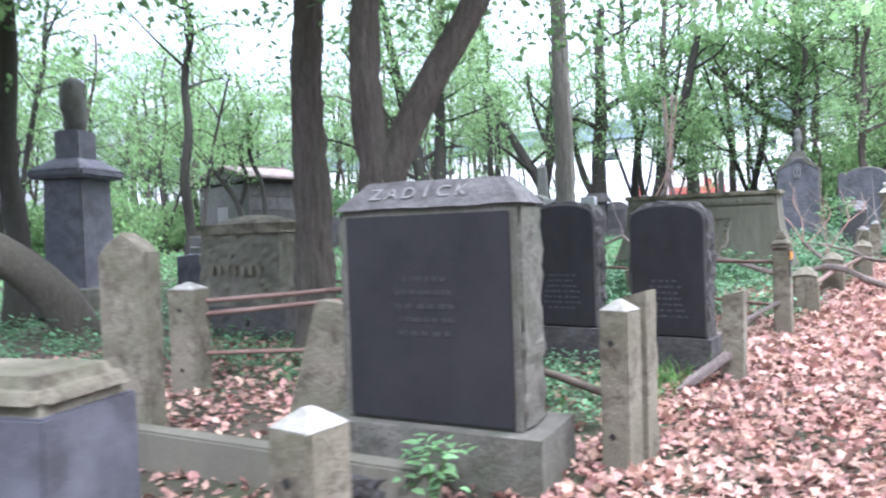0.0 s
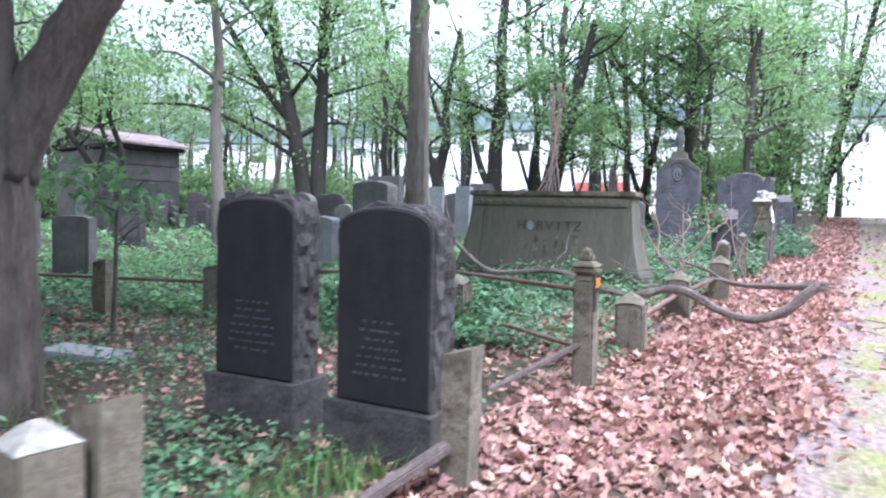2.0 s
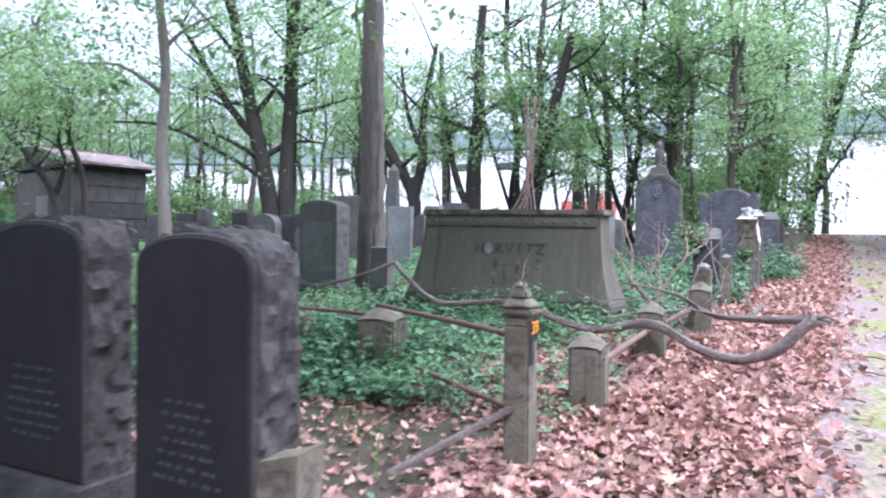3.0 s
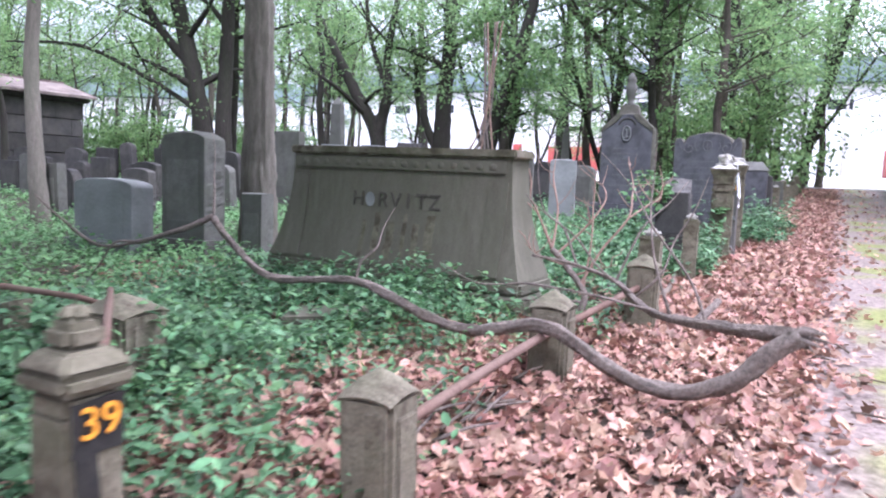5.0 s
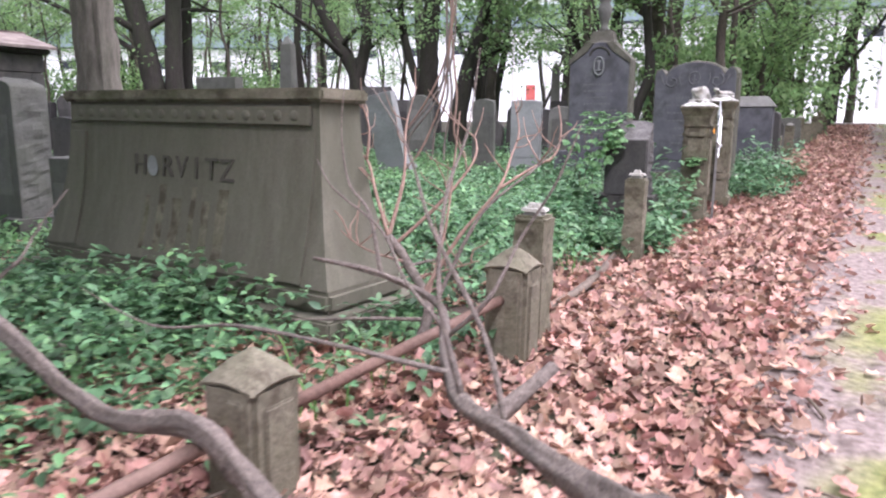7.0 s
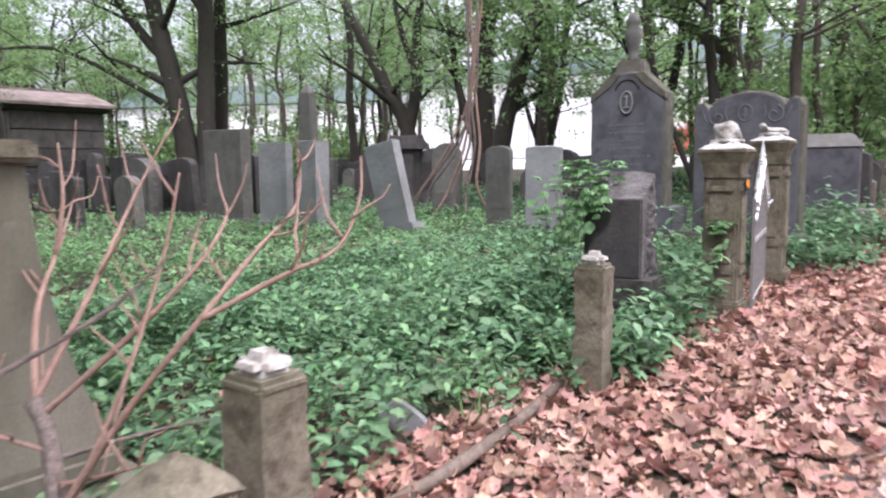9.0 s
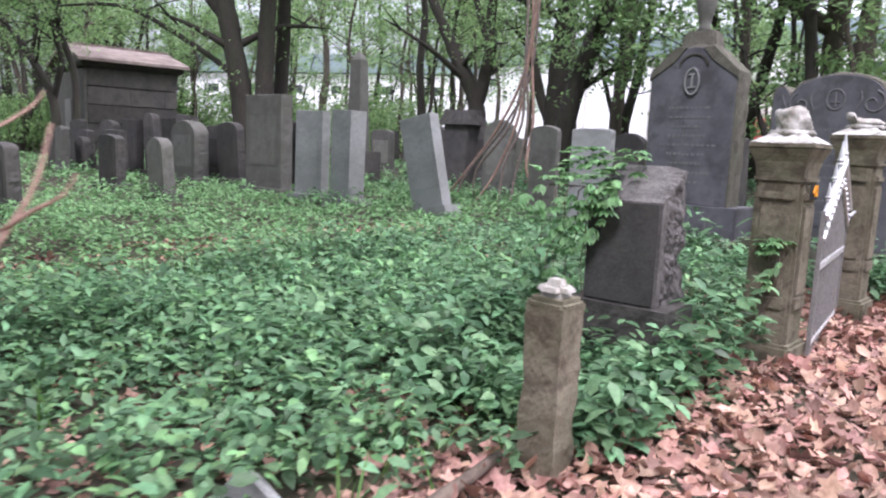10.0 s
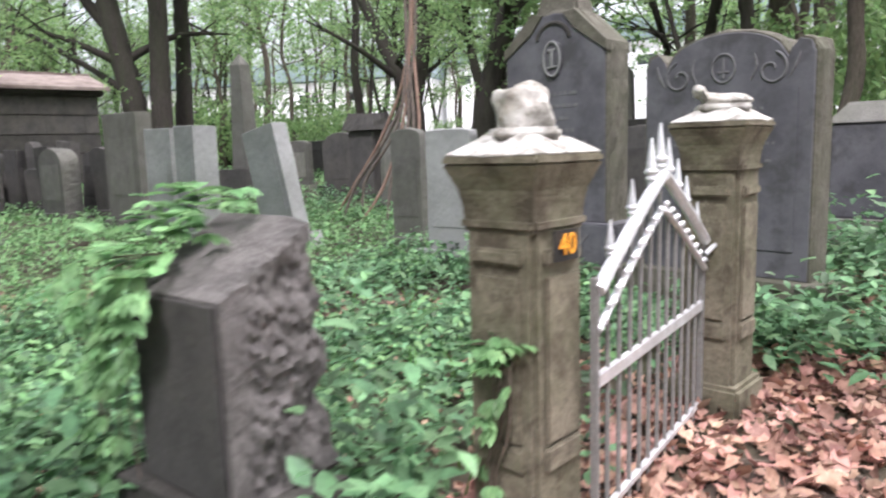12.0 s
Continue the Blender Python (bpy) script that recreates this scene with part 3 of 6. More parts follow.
def fence_post(x, y, h, w, kind, rot=0.0, lean=0.0, tilt=0.0, mat=SANDSTONE, label="short weathered sandstone fence post"):
    g = gz(x, y) - 0.12
    t = thing("fence_post", label, "fence post", pose(x, y, g, tilt, lean, rot), "stone fence posts")
    h = h - g
    c = 0.12
    if kind == "fan":
        # scalloped cap: the rim dips at the corners and arches over each face
        shaft = box(w, w, h - 0.1, 0.024)
        part("shaft", shaft, mat, t)
        bm = bmesh.new()
        n = 9
        for sx in range(4):
            ring = []
            for i in range(n):
                s = -1 + 2 * i / (n - 1)
                zz = h - 0.125 + 0.028 * (1 - s * s)
                ring.append(bm.verts.new((s * (w / 2 + 0.01), -(w / 2 + 0.01 - 0.012 * abs(s) ** 6), zz)))
            inner = [bm.verts.new((v.co.x * 0.5, v.co.y * 0.5, 0.42 * v.co.z + 0.58 * h)) for v in ring]
            top = bm.verts.new((0, 0, h))
            for i in range(n - 1):
                bm.faces.new((ring[i], ring[i + 1], inner[i + 1], inner[i]))
                bm.faces.new((inner[i], inner[i + 1], top))
            low = [bm.verts.new((v.co.x * 0.96, v.co.y * 0.955, v.co.z - 0.012)) for v in ring]
            for i in range(n - 1):
                bm.faces.new((low[i], low[i + 1], ring[i + 1], ring[i]))
            bmesh.ops.rotate(bm, verts=bm.verts[:], cent=(0, 0, 0), matrix=Matrix.Rotation(math.pi / 2, 3, "Z"))
        bmesh.ops.remove_doubles(bm, verts=bm.verts[:], dist=0.003)
        bmesh.ops.recalc_face_normals(bm, faces=bm.faces[:])
        part("cap", bm, mat, t, "pointed scalloped cap")
        bm = box(w * 0.34, 0.02, (h - 0.1) * 0.75, 0.008, 0.1)
        part("panel", bm, mat, t, "broken raised panel", pose(w * 0.2, -w / 2 - 0.004, 0))
        part("panel", box(0.02, w * 0.6, (h - 0.1) * 0.7, 0.008, 0.1), mat, t, "broken raised panel", pose(w / 2 + 0.004, 0, 0))
    elif kind == "gabled":
        part("shaft", slab([(w / 2, 0), (w / 2, h - 0.13), (w * 0.3, h - 0.06), (0, h), (-w * 0.32, h - 0.07), (-w / 2, h - 0.14), (-w / 2, 0)], w * 0.6, 0.008, 3, 4), mat, t, "slab shaft with gabled top")
    elif kind == "pyramid":
        part("shaft", box(w, w, h - 0.05, 0.012), mat, t)
        bm = box(w + 0.004, w + 0.004, 0.06, 0.006, h - 0.06, w * 0.42, 1)
        part("cap", bm, CAPSTONE, t, "low bleached pyramid cap")
        # bolt holes as black squares, the shade inside them put into the colour
        for z in (h * 0.3, h * 0.78):
            part("bolt_hole", box(0.032, 0.006, 0.032, 0.002, -0.016), BLACKPAINT, t, "dark diamond bolt hole", pose(-0.01, -w / 2 - 0.002, z, 0, 45))
    elif kind == "finial":
        part("shaft", box(w, w, h - 0.26, 0.015, taper=0.006), mat, t)
        part("neck", box(w * 0.9, w * 0.9, 0.07, 0.015, h - 0.28), mat, t)
        part("cap", box(w * 1.2, w * 1.2, 0.055, 0.018, h - 0.215), mat, t, "square moulded cap")
        part("cap", box(w * 1.2, w * 1.2, 0.045, 0.01, h - 0.162, w * 0.22), mat, t, "sloped cap top")
        part("finial", join(box(w * 0.66, w * 0.66, 0.07, 0.02, h - 0.122), box(w * 0.6, w * 0.6, 0.055, 0.02, h - 0.055, w * 0.2)), mat, t, "bun-shaped finial")
        bm = rocky(0.004, w * 0.85, 0.13, 0.008, 4, 0.03, h - 0.36, 1.0)
        part("paint_patch", bm, BLACKPAINT, t, "black painted patch", pose(w / 2 - 0.001, 0.0, 0))
        part("paint_drip", rocky(0.004, w * 0.35, 0.16, 0.01, 8, 0.03, h - 0.5, 1.0), BLACKPAINT, t, "black paint drip", pose(w / 2 - 0.001, -0.03, 0))
        lettering("number", "39", 0.11, ORANGE, t, pose(w / 2 + 0.008, 0.0, h - 0.285, 0, 0, 90), 0.002, "orange painted number")
    elif kind == "bun":
        part("shaft", rocky(w, w * 0.95, h - 0.1, 0.012, int(y * 7), 0.05), mat, t, "chipped shaft")
        part("neck", box(w * 1.06, w * 1.02, 0.05, 0.018, h - 0.12), mat, t)
        part("cap", box(w * 0.92, w * 0.88, 0.075, 0.03, h - 0.075, w * 0.14), WHITECAP, t, "rounded bleached cap")
    else:
        bm = rocky(w, w * 0.85, h, 0.008, int(y * 5), 0.05, 0, 1.2)
        for v in bm.verts:
            if v.co.z > h - 0.12:
                v.co.z += (v.co.x / w) * 0.05
        part("shaft", bm, mat, t, "broken slanting top")
    return t


def gate_post(x, y, top, w, beast, group="gate posts"):
    g = gz(x, y) - 0.1
    t = thing("gate_post", "tall moulded sandstone gate post topped by a worn carved " + beast, "gate post", pose(x, y, g, 0, 0, 2), group)
    h = top - g
    part("plinth", box(w * 1.12, w * 1.12, 0.24, 0.02), SANDSTONE, t, "wider foot")
    part("shaft", box(w * 0.86, w * 0.86, h - 0.3, 0.02, 0.2), SANDSTONE, t)
    for s, rz in ((1, 0), (1, 90), (1, 180), (1, 270)):
        bm = join(box(w * 0.62, 0.025, 0.08, 0.008, h * 0.30), box(w * 0.56, 0.018, h * 0.36, 0.008, h * 0.36), box(w * 0.62, 0.03, 0.05, 0.01, h * 0.74))
        part("panel", bm, SANDSTONE, t, "raised moulded panel", pose(0, 0, 0, 0, 0, rz) @ pose(0, -w * 0.43 - 0.006, 0))
    part("necking", box(w * 0.94, w * 0.94, 0.05, 0.015, h - 0.29), SANDSTONE, t)
    # cyma under the slab
    bm = bmesh.new()
    prof = [(0.43, -0.25), (0.44, -0.21), (0.47, -0.16), (0.53, -0.115), (0.575, -0.085)]
    rings = []
    for r, z in prof:
        rings.append([bm.verts.new((sx * r * w, sy * r * w, h + z)) for sx, sy in ((-1, -1), (1, -1), (1, 1), (-1, 1))])
    for a, b in zip(rings, rings[1:]):
        for k in range(4):
            bm.faces.new((a[k], a[(k + 1) % 4], b[(k + 1) % 4], b[k]))
    part("cornice", bm, SANDSTONE, t, "curved cornice")
    part("cap", box(w * 1.18, w * 1.18, 0.035, 0.01, h - 0.087), SANDSTONE, t, "projecting cap slab")
    bm = box(w * 1.16, w * 1.16, 0.06, 0.006, h - 0.054, w * 0.3, 1)
    bmesh.ops.subdivide_edges(bm, edges=bm.edges[:], cuts=3, use_grid_fill=True)
    for v in bm.verts:
        v.co.z += 0.008 * noise.noise(v.co * 20)
    part("cap_slope", bm, WHITECAP, t, "bleached sloped top")
    bm = bmesh.new()
    r = bmesh.ops.create_icosphere(bm, subdivisions=4, radius=1)
    for v in r["verts"]:
        u = v.co.copy()
        n1 = noise.noise(u * 1.7 + Vector((w * 9, 4.0 if beast == "lamb" else 0.5, 0)))
        n2 = noise.noise(u * 4.5) + 0.5 * noise.noise(u * 11)
        if beast == "lamb":
            hump = 0.55 + 0.55 * max(0, -u.x) ** 2
            v.co = (u.x * 0.14 * (1 + 0.2 * n1), u.y * 0.065 * (1 + 0.25 * n1), h + 0.045 + u.z * 0.06 * hump * (1 + 0.3 * n1 + 0.15 * n2) + (0.035 if u.x < -0.6 else 0))
        else:
            k = max(abs(u.x), abs(u.y), abs(u.z)) ** 0.55
            v.co = (u.x / k * 0.085 * (1 + 0.3 * n1), u.y / k * 0.075 * (1 + 0.3 * n1 + 0.15 * n2), h + 0.075 + u.z / k * 0.085 * (1 + 0.25 * n1 + 0.2 * n2))
    bm2 = box(0.2 if beast == "lion" else 0.22, 0.19, 0.04, 0.01, h - 0.012)
    part("carving", join(bm, bm2), WHITECAP, t, "eroded white stone " + beast, pose(0, 0, 0, 0, 0, 50 if beast == "lion" else 35), True)
    return t


framed_stone()
arched_stone(-2.0, 5.70, 1, 0.64, 1.12, 0.56, 0.24, 3, "blackened arched headstone with faint lines of carving")
arched_stone(-2.96, 5.66, 3.5, 0.64, 1.13, 0.60, 0.24, 7, "blackened arched headstone on a mossy base")
flared_monument()

fence_post(-1.62, 1.40, 0.955, 0.19, "pyramid", 2, label="short pale stone post with a pyramid cap")
fence_post(-1.49, 3.52, 1.1, 0.17, "pyramid", -6, 0.5, label="square sandstone post with a bleached pyramid cap")
fence_post(-1.44, 3.68, 1.12, 0.14, "broken", -6, 0.5, label="split sandstone post leaning on its neighbour")
fence_post(-1.46, 5.64, 0.95, 0.16, "broken", 4, 1, label="broken square sandstone fence post")
fence_post(-1.51, 7.69, 1.43, 0.165, "finial", 1, -0.5, label="sandstone post with bun finial and orange number 39")
fence_post(-1.53, 9.02, 0.97, 0.25, "fan", 4, -1)
fence_post(-1.55, 11.05, 1.05, 0.25, "fan", 2, 0.5)
fence_post(-1.40, 12.88, 1.17, 0.25, "fan", 3, 1)
fence_post(-1.42, 13.2, 1.38, 0.19, "bun", 2, 0.5, label="chipped sandstone post with a rounded bleached cap")
fence_post(-1.47, 15.5, 1.46, 0.17, "bun", 5, 0.5, label="chipped grey stone post with a rounded bleached cap")
gate_post(-1.43, 17.73, 2.12, 0.315, "lion")
gate_post(-1.46, 19.27, 2.23, 0.315, "lamb")

# ---- iron gate ----


def iron_gate():
    t = thing("gate", "silver-painted wrought iron gate with an arched spiked top", "gate", pose(-1.235, 17.84, gz(-1.4, 18.4) + 0.02, 0, 0, 10))
    w, n = 1.26, 13
    def arch(u):
        return 0.86 + 0.33 * (1 - abs(2 * u - 1) ** 1.15)
    for k in range(n):
        u = k / (n - 1)
        bm = bmesh.new()
        tube(bm, [(0, u * w, 0), (0, u * w, arch(u) - 0.06)], [0.0085, 0.0085], 7, 0.4, 0)
        part("bar", bm, IRON, t)
    for u, k in ((0.1, 0.85), (0.26, 0.9), (0.42, 1.15), (0.5, 1.25), (0.58, 1.15), (0.68, 1.0), (0.78, 0.95), (0.92, 0.8)):
        bm = bmesh.new()
        z = arch(u)
        for zz, q, ln in ((0.02, 0.011, 0.05), (0.105, 0.019, 0.11)):
            r = bmesh.ops.create_cone(bm, cap_ends=True, segments=10, radius1=q * k, radius2=0.004 if zz > 0.1 else q * k, depth=ln * k)
            bmesh.ops.translate(bm, verts=r["verts"], vec=(0, u * w, z + zz * k))
        for zz, q in ((0.03, 0.019), (0.052, 0.024)):
            r = bmesh.ops.create_icosphere(bm, subdivisions=2, radius=q * k)
            bmesh.ops.scale(bm, verts=r["verts"], vec=(1, 1, 0.6))
            bmesh.ops.translate(bm, verts=r["verts"], vec=(0, u * w, z + zz * k))
        part("spike", bm, SILVER, t, "silver spear point on a turned collar")
    for off, r in ((0.0, 0.024), (-0.13, 0.014)):
        bm = bmesh.new()
        tube(bm, [(0.012, w * i / 12, arch(i / 12) + off) for i in range(13)], [r] * 13, 8, 0.06, 0)
        part("arched_rail", bm, SILVER, t, "silver arched rail")
    for i in range(34):
        u = (i + 1) / 35
        bm = bmesh.new()
        bmesh.ops.create_icosphere(bm, subdivisions=1, radius=0.013)
        bm.transform(pose(0.02, u * w, arch(u) - 0.125 + 0.022 * (i % 2)))
        part("rosette", bm, SILVER, t)
    for z in (0.53, 0.06):
        part("rail", box(0.022, w + 0.02, 0.05 if z > 0.1 else 0.03, 0.004, z, cy=w / 2), SILVER, t, "silver flat rail")
    for y in (-0.0, w):
        part("stile", box(0.026, 0.026, 0.9, 0.004, cy=y), IRON, t)
    bm = bmesh.new()
    tube(bm, [(0.02, w - 0.02, 0.8), (0.05, w + 0.04, 0.84), (0.03, w + 0.07, 0.78), (0.01, w + 0.04, 0.76)], [0.012] * 4, 6, 0.03, 0)
    part("latch", bm, SILVER, t, "curled latch")
    return t


iron_gate()
num = thing("number_sign", "orange painted number 40 on the gate post", "sign", pose(-1.266, 17.71, 1.80, 0, 0, 0))
lettering("number", "40", 0.095, ORANGE, num, pose(0.006, 0.02, -0.012, 0, 0, 92), 0.002)
part("backing", rocky(0.004, 0.125, 0.095, 0.004, 3, 0.03, -0.06), BLACKPAINT, num, "dark patch", pose(-0.002, 0.02, 0))

# ---- further stones ----


def black_block():
    """A slant-topped dark block: smooth face, quarried side, on a low base deep in the weeds."""
    t = thing("headstone", "black rock-faced block tombstone overgrown with creeper", "headstone", pose(-1.965, 16.8, 0, 0, 0, 7))
    g = gz(-2, 16.9) - 0.08
    part("base", rocky(0.62, 0.4, 1.1 - g, 0.02, 2, 0.05, g), DARKROCK, t, "dark rough base", pose(0, 0.14, 0))
    w, d, lo, hi, n = 0.45, 0.335, 1.1, 1.70, 26
    bm = bmesh.new()
    bmesh.ops.create_cube(bm, size=1)
    bmesh.ops.subdivide_edges(bm, edges=bm.edges[:], cuts=n, use_grid_fill=True)
    for v in bm.verts:
        u, f, h = v.co.x + 0.5, v.co.y + 0.5, v.co.z + 0.5
        x, y = (u - 0.5) * w, f * d
        z = lo + h * (hi - lo + 0.6 * y)
        q = Vector((x * 3, y * 13, z * 10))
        lump = 0.7 * noise.noise(q * 0.8) + 0.7 * abs(noise.noise(q * 1.9)) + 0.4 * noise.noise(q * 4.3)
        if u > 0.93 and f > 0.12:
            x += 0.046 * lump * min(1, (f - 0.12) * 5) * min(1, (1 - h) * 6 + 0.3)
        if f > 0.93 and h < 0.97:
            y += 0.06 * lump
        if h > 0.97 and u > 0.75:
            z -= 0.05 * (u - 0.75) * 4 * abs(lump) * (f > 0.1)
        v.co = (x, y, z)
    part("body", bm, QUARRIED, t, "dark block with a quarried side", None, False)
    part("face", box(w - 0.03, 0.014, hi - lo - 0.02, 0.003, lo + 0.01), FARDARK, t, "smooth dark face", pose(-0.004, -0.008, 0))
    return t


def shrine_stone():
    """Tall grey monument with a gabled head, a shield and a draped urn on its top."""
    t = thing("monument", "tall blue-grey granite monument with gabled head and stone urn", "monument", pose(-3.86, 21.25, 0, 0, 0, 4))
    g = gz(-3.9, 21.3) - 0.1
    w, d = 1.06, 0.4
    part("base", rocky(1.75, 0.95, 0.24, 0.01, 3, 0.1, g), ROCK, t, "wide stepped base", pose(0, d / 2, 0))
    part("base", box(1.4, 0.72, 0.36, 0.015, g + 0.24), SLATE, t, "plinth with carved name", pose(0, d / 2, 0))
    z0 = g + 0.6
    out = [(w / 2, z0 + (2.9 - z0) * k / 12) for k in range(13)] + [(w / 2 - 0.03, 2.97), (0.24, 3.24), (0, 3.27), (-0.24, 3.24), (-w / 2 + 0.03, 2.97)] + [(-w / 2, z0 + (2.9 - z0) * k / 12) for k in range(12, -1, -1)]
    part("die", slab(out, d, 0.03, 2, 9), ROCK, t, "rock-faced sides")
    part("face", slab([(a * 0.97, max(z0, b - 0.015)) for a, b in out], 0.02, 0, 2, 1), SLATE, t, "smooth grey face", pose(0, -0.012, 0))
    for s in (-1, 1):
        bm = bmesh.new()
        pts = [(s * w / 2 * 1.02, 2.88), (s * w / 2 * 1.01, 2.97), (s * 0.22, 3.27), (s * 0.1, 3.25), (s * 0.22, 3.1)]
        bm2 = slab(pts if s > 0 else pts[::-1], d + 0.04, 0.0, 1, 2)
        bm.free()
        part("gable", bm2, ROCK, t, "sloping gable stone", pose(0, -0.03, 0))
    part("pedestal", box(0.46, 0.36, 0.26, 0.03, 3.2, 0.05), ROCK, t, "urn pedestal", pose(0, d / 2, 0))
    bm = bmesh.new()
    prof = [(0.03, 3.44), (0.11, 3.46), (0.06, 3.52), (0.075, 3.6), (0.115, 3.75), (0.12, 3.85), (0.08, 3.92), (0.1, 3.96), (0.09, 4.02), (0.04, 4.1), (0.0, 4.13)]
    rings = [[bm.verts.new((r * math.cos(2 * math.pi * k / 14), d / 2 + r * math.sin(2 * math.pi * k / 14), z)) for k in range(14)] for r, z in prof[:-1]]
    tip = bm.verts.new((0, d / 2, prof[-1][1]))
    for a, b in zip(rings, rings[1:]):
        for k in range(14):
            bm.faces.new((a[k], a[(k + 1) % 14], b[(k + 1) % 14], b[k]))
    for k in range(14):
        bm.faces.new((rings[-1][k], rings[-1][(k + 1) % 14], tip))
    part("urn", bm, GREYST, t, "worn stone urn", None, True)
    bm = bmesh.new()
    tube(bm, [(0.17 * math.cos(a), -0.012, 3.02 + 0.15 * math.sin(a)) for a in np.linspace(0.1, 3.04, 12)], [0.02] * 12, 7, 0.04, 0.2)
    part("niche_arch", bm, DARKROCK, t, "dark carved arch over the crest")
    bm = slab([(0.07, 2.72), (0.1, 2.82), (0.09, 2.98), (0.0, 3.03), (-0.09, 2.98), (-0.1, 2.82), (-0.07, 2.72), (0, 2.68)], 0.025, 0, 1, 1)
    crest = part("crest", bm, SLATE, t, "carved oval crest", pose(0, -0.03, 0))
    bm = bmesh.new()
    tube(bm, [(0.085 * math.cos(a), -0.008, 2.855 + 0.15 * math.sin(a)) for a in np.linspace(0, 6.283, 16)], [0.012] * 16, 6, 0.04, 0.2)
    tube(bm, [(0.0, -0.008, 2.78), (0.0, -0.008, 2.94)], [0.014, 0.014], 6, 0.04, 0.3)
    tube(bm, [(-0.045, -0.008, 2.78), (0.05, -0.008, 2.79)], [0.012, 0.01], 6, 0.04, 0.3)
    tube(bm, [(-0.04, -0.008, 2.93), (0.03, -0.008, 2.94)], [0.012, 0.01], 6, 0.04, 0.3)
    part("crest_relief", bm, PALE, crest, "pale carved border and monogram")
    worn_lines(9, t, INSCRIPT, 0.7, 2.55, 0.11, -0.016, 9, 0.035)
    letters("LEVY", 0.26, 0.24, INSCRIPT, t, pose(0.0, -0.165, g + 0.41), 0.004)
    return t


def winged_stone():
    """Broad headstone with a curved top between two raised ears."""
    t = thing("headstone", "broad blue-grey headstone with curved top and corner scrolls", "headstone", pose(-2.22, 21.05, 0, 0, 0, -3))
    g = gz(-2.2, 21) - 0.1
    w, d = 1.28, 0.3
    part("base", rocky(1.6, 0.6, 0.35, 0.012, 3, 0.1, g), ROCK, t, "rough base", pose(0, d / 2, 0))
    z0 = g + 0.35
    out = [(w / 2, z0), (w / 2, 2.66), (w / 2 - 0.03, 2.74), (w / 2 - 0.1, 2.76), (w / 2 - 0.15, 2.7), (w / 2 - 0.17, 2.64)]
    out += [((w / 2 - 0.2) * math.cos(math.pi * i / 14), 2.66 + 0.2 * math.sin(math.pi * i / 14)) for i in range(1, 14)]
    out += [(-w / 2 + 0.17, 2.64), (-w / 2 + 0.15, 2.7), (-w / 2 + 0.1, 2.76), (-w / 2 + 0.03, 2.74), (-w / 2, 2.66), (-w / 2, z0)]
    part("die", slab(out, d, 0.022, 4, 9), ROCK, t, "rock-faced sides")
    part("face", slab([(a * 0.975, max(z0, b - 0.015)) for a, b in out], 0.02, 0, 4, 1), SLATE, t, "smooth grey face", pose(0, -0.012, 0))
    for k in (-1, 1):
        bm = bmesh.new()
        pts = [(k * 0.34 + k * (0.02 + 0.013 * a) * math.cos(a), -0.014, 2.56 + (0.02 + 0.013 * a) * math.sin(a)) for a in np.linspace(0.2, 7.6, 20)]
        tube(bm, pts, [0.01] * 20, 6, 0.03, 0.2)
        tube(bm, [(k * 0.2, -0.014, 2.5), (k * 0.24, -0.014, 2.6), (k * 0.22, -0.014, 2.68)], [0.006, 0.012, 0.004], 6, 0.03, 0.2)
        tube(bm, [(k * 0.46, -0.014, 2.5), (k * 0.5, -0.014, 2.57), (k * 0.53, -0.014, 2.66)], [0.004, 0.012, 0.006], 6, 0.03, 0.2)
        part("scroll", bm, INSCRIPT, t, "carved leaf scroll")
    bm = bmesh.new()
    tube(bm, [(0.085 * math.cos(a), -0.014, 2.6 + 0.1 * math.sin(a)) for a in np.linspace(0, 6.283, 18)], [0.009] * 18, 6, 0.03, 0.15)
    tube(bm, [(0, -0.014, 2.53), (0.0, -0.014, 2.67)], [0.012, 0.008], 6, 0.03, 0.2)
    tube(bm, [(-0.04, -0.014, 2.57), (0.04, -0.014, 2.57)], [0.008, 0.008], 6, 0.03, 0.2)
    part("medallion", bm, INSCRIPT, t, "carved oval medallion")
    part("inscription_panel", box(1.06, 0.012, 1.12, 0.004, z0 + 0.2), SLATE, t, "flat inscription panel", pose(0, -0.016, 0))
    worn_lines(8, t, INSCRIPT, 0.85, 2.3, 0.12, -0.024, 12, 0.022)
    return t


def grave(x, y, w, h, d, rot=0.0, top=0.0, mat=GREYST, tilt=0.0, lean=0.0, label="grey weathered headstone in the grass", base=False, seed=0, rough=0.015, cat="headstone", group="background headstones"):
    t = thing("headstone", label, cat, base_at(x, y, rot, 0.1, tilt, lean), group)
    part("body", slab(arch_outline(w, h + 0.1, top), d, rough, seed, 4), mat, t, "", None)
    part("base", rocky(w + 0.2, d + 0.2, 0.34 if base else 0.24, 0.012, seed, 0.14), mat, t, "rough base", pose(0, d / 2, 0))
    if h > 0.8:
        part("panel", box(w * 0.74, 0.012, h * 0.5, 0.004, h * 0.34), mat, t, "flat worn inscription panel", pose(0, -0.004, 0))
    return t


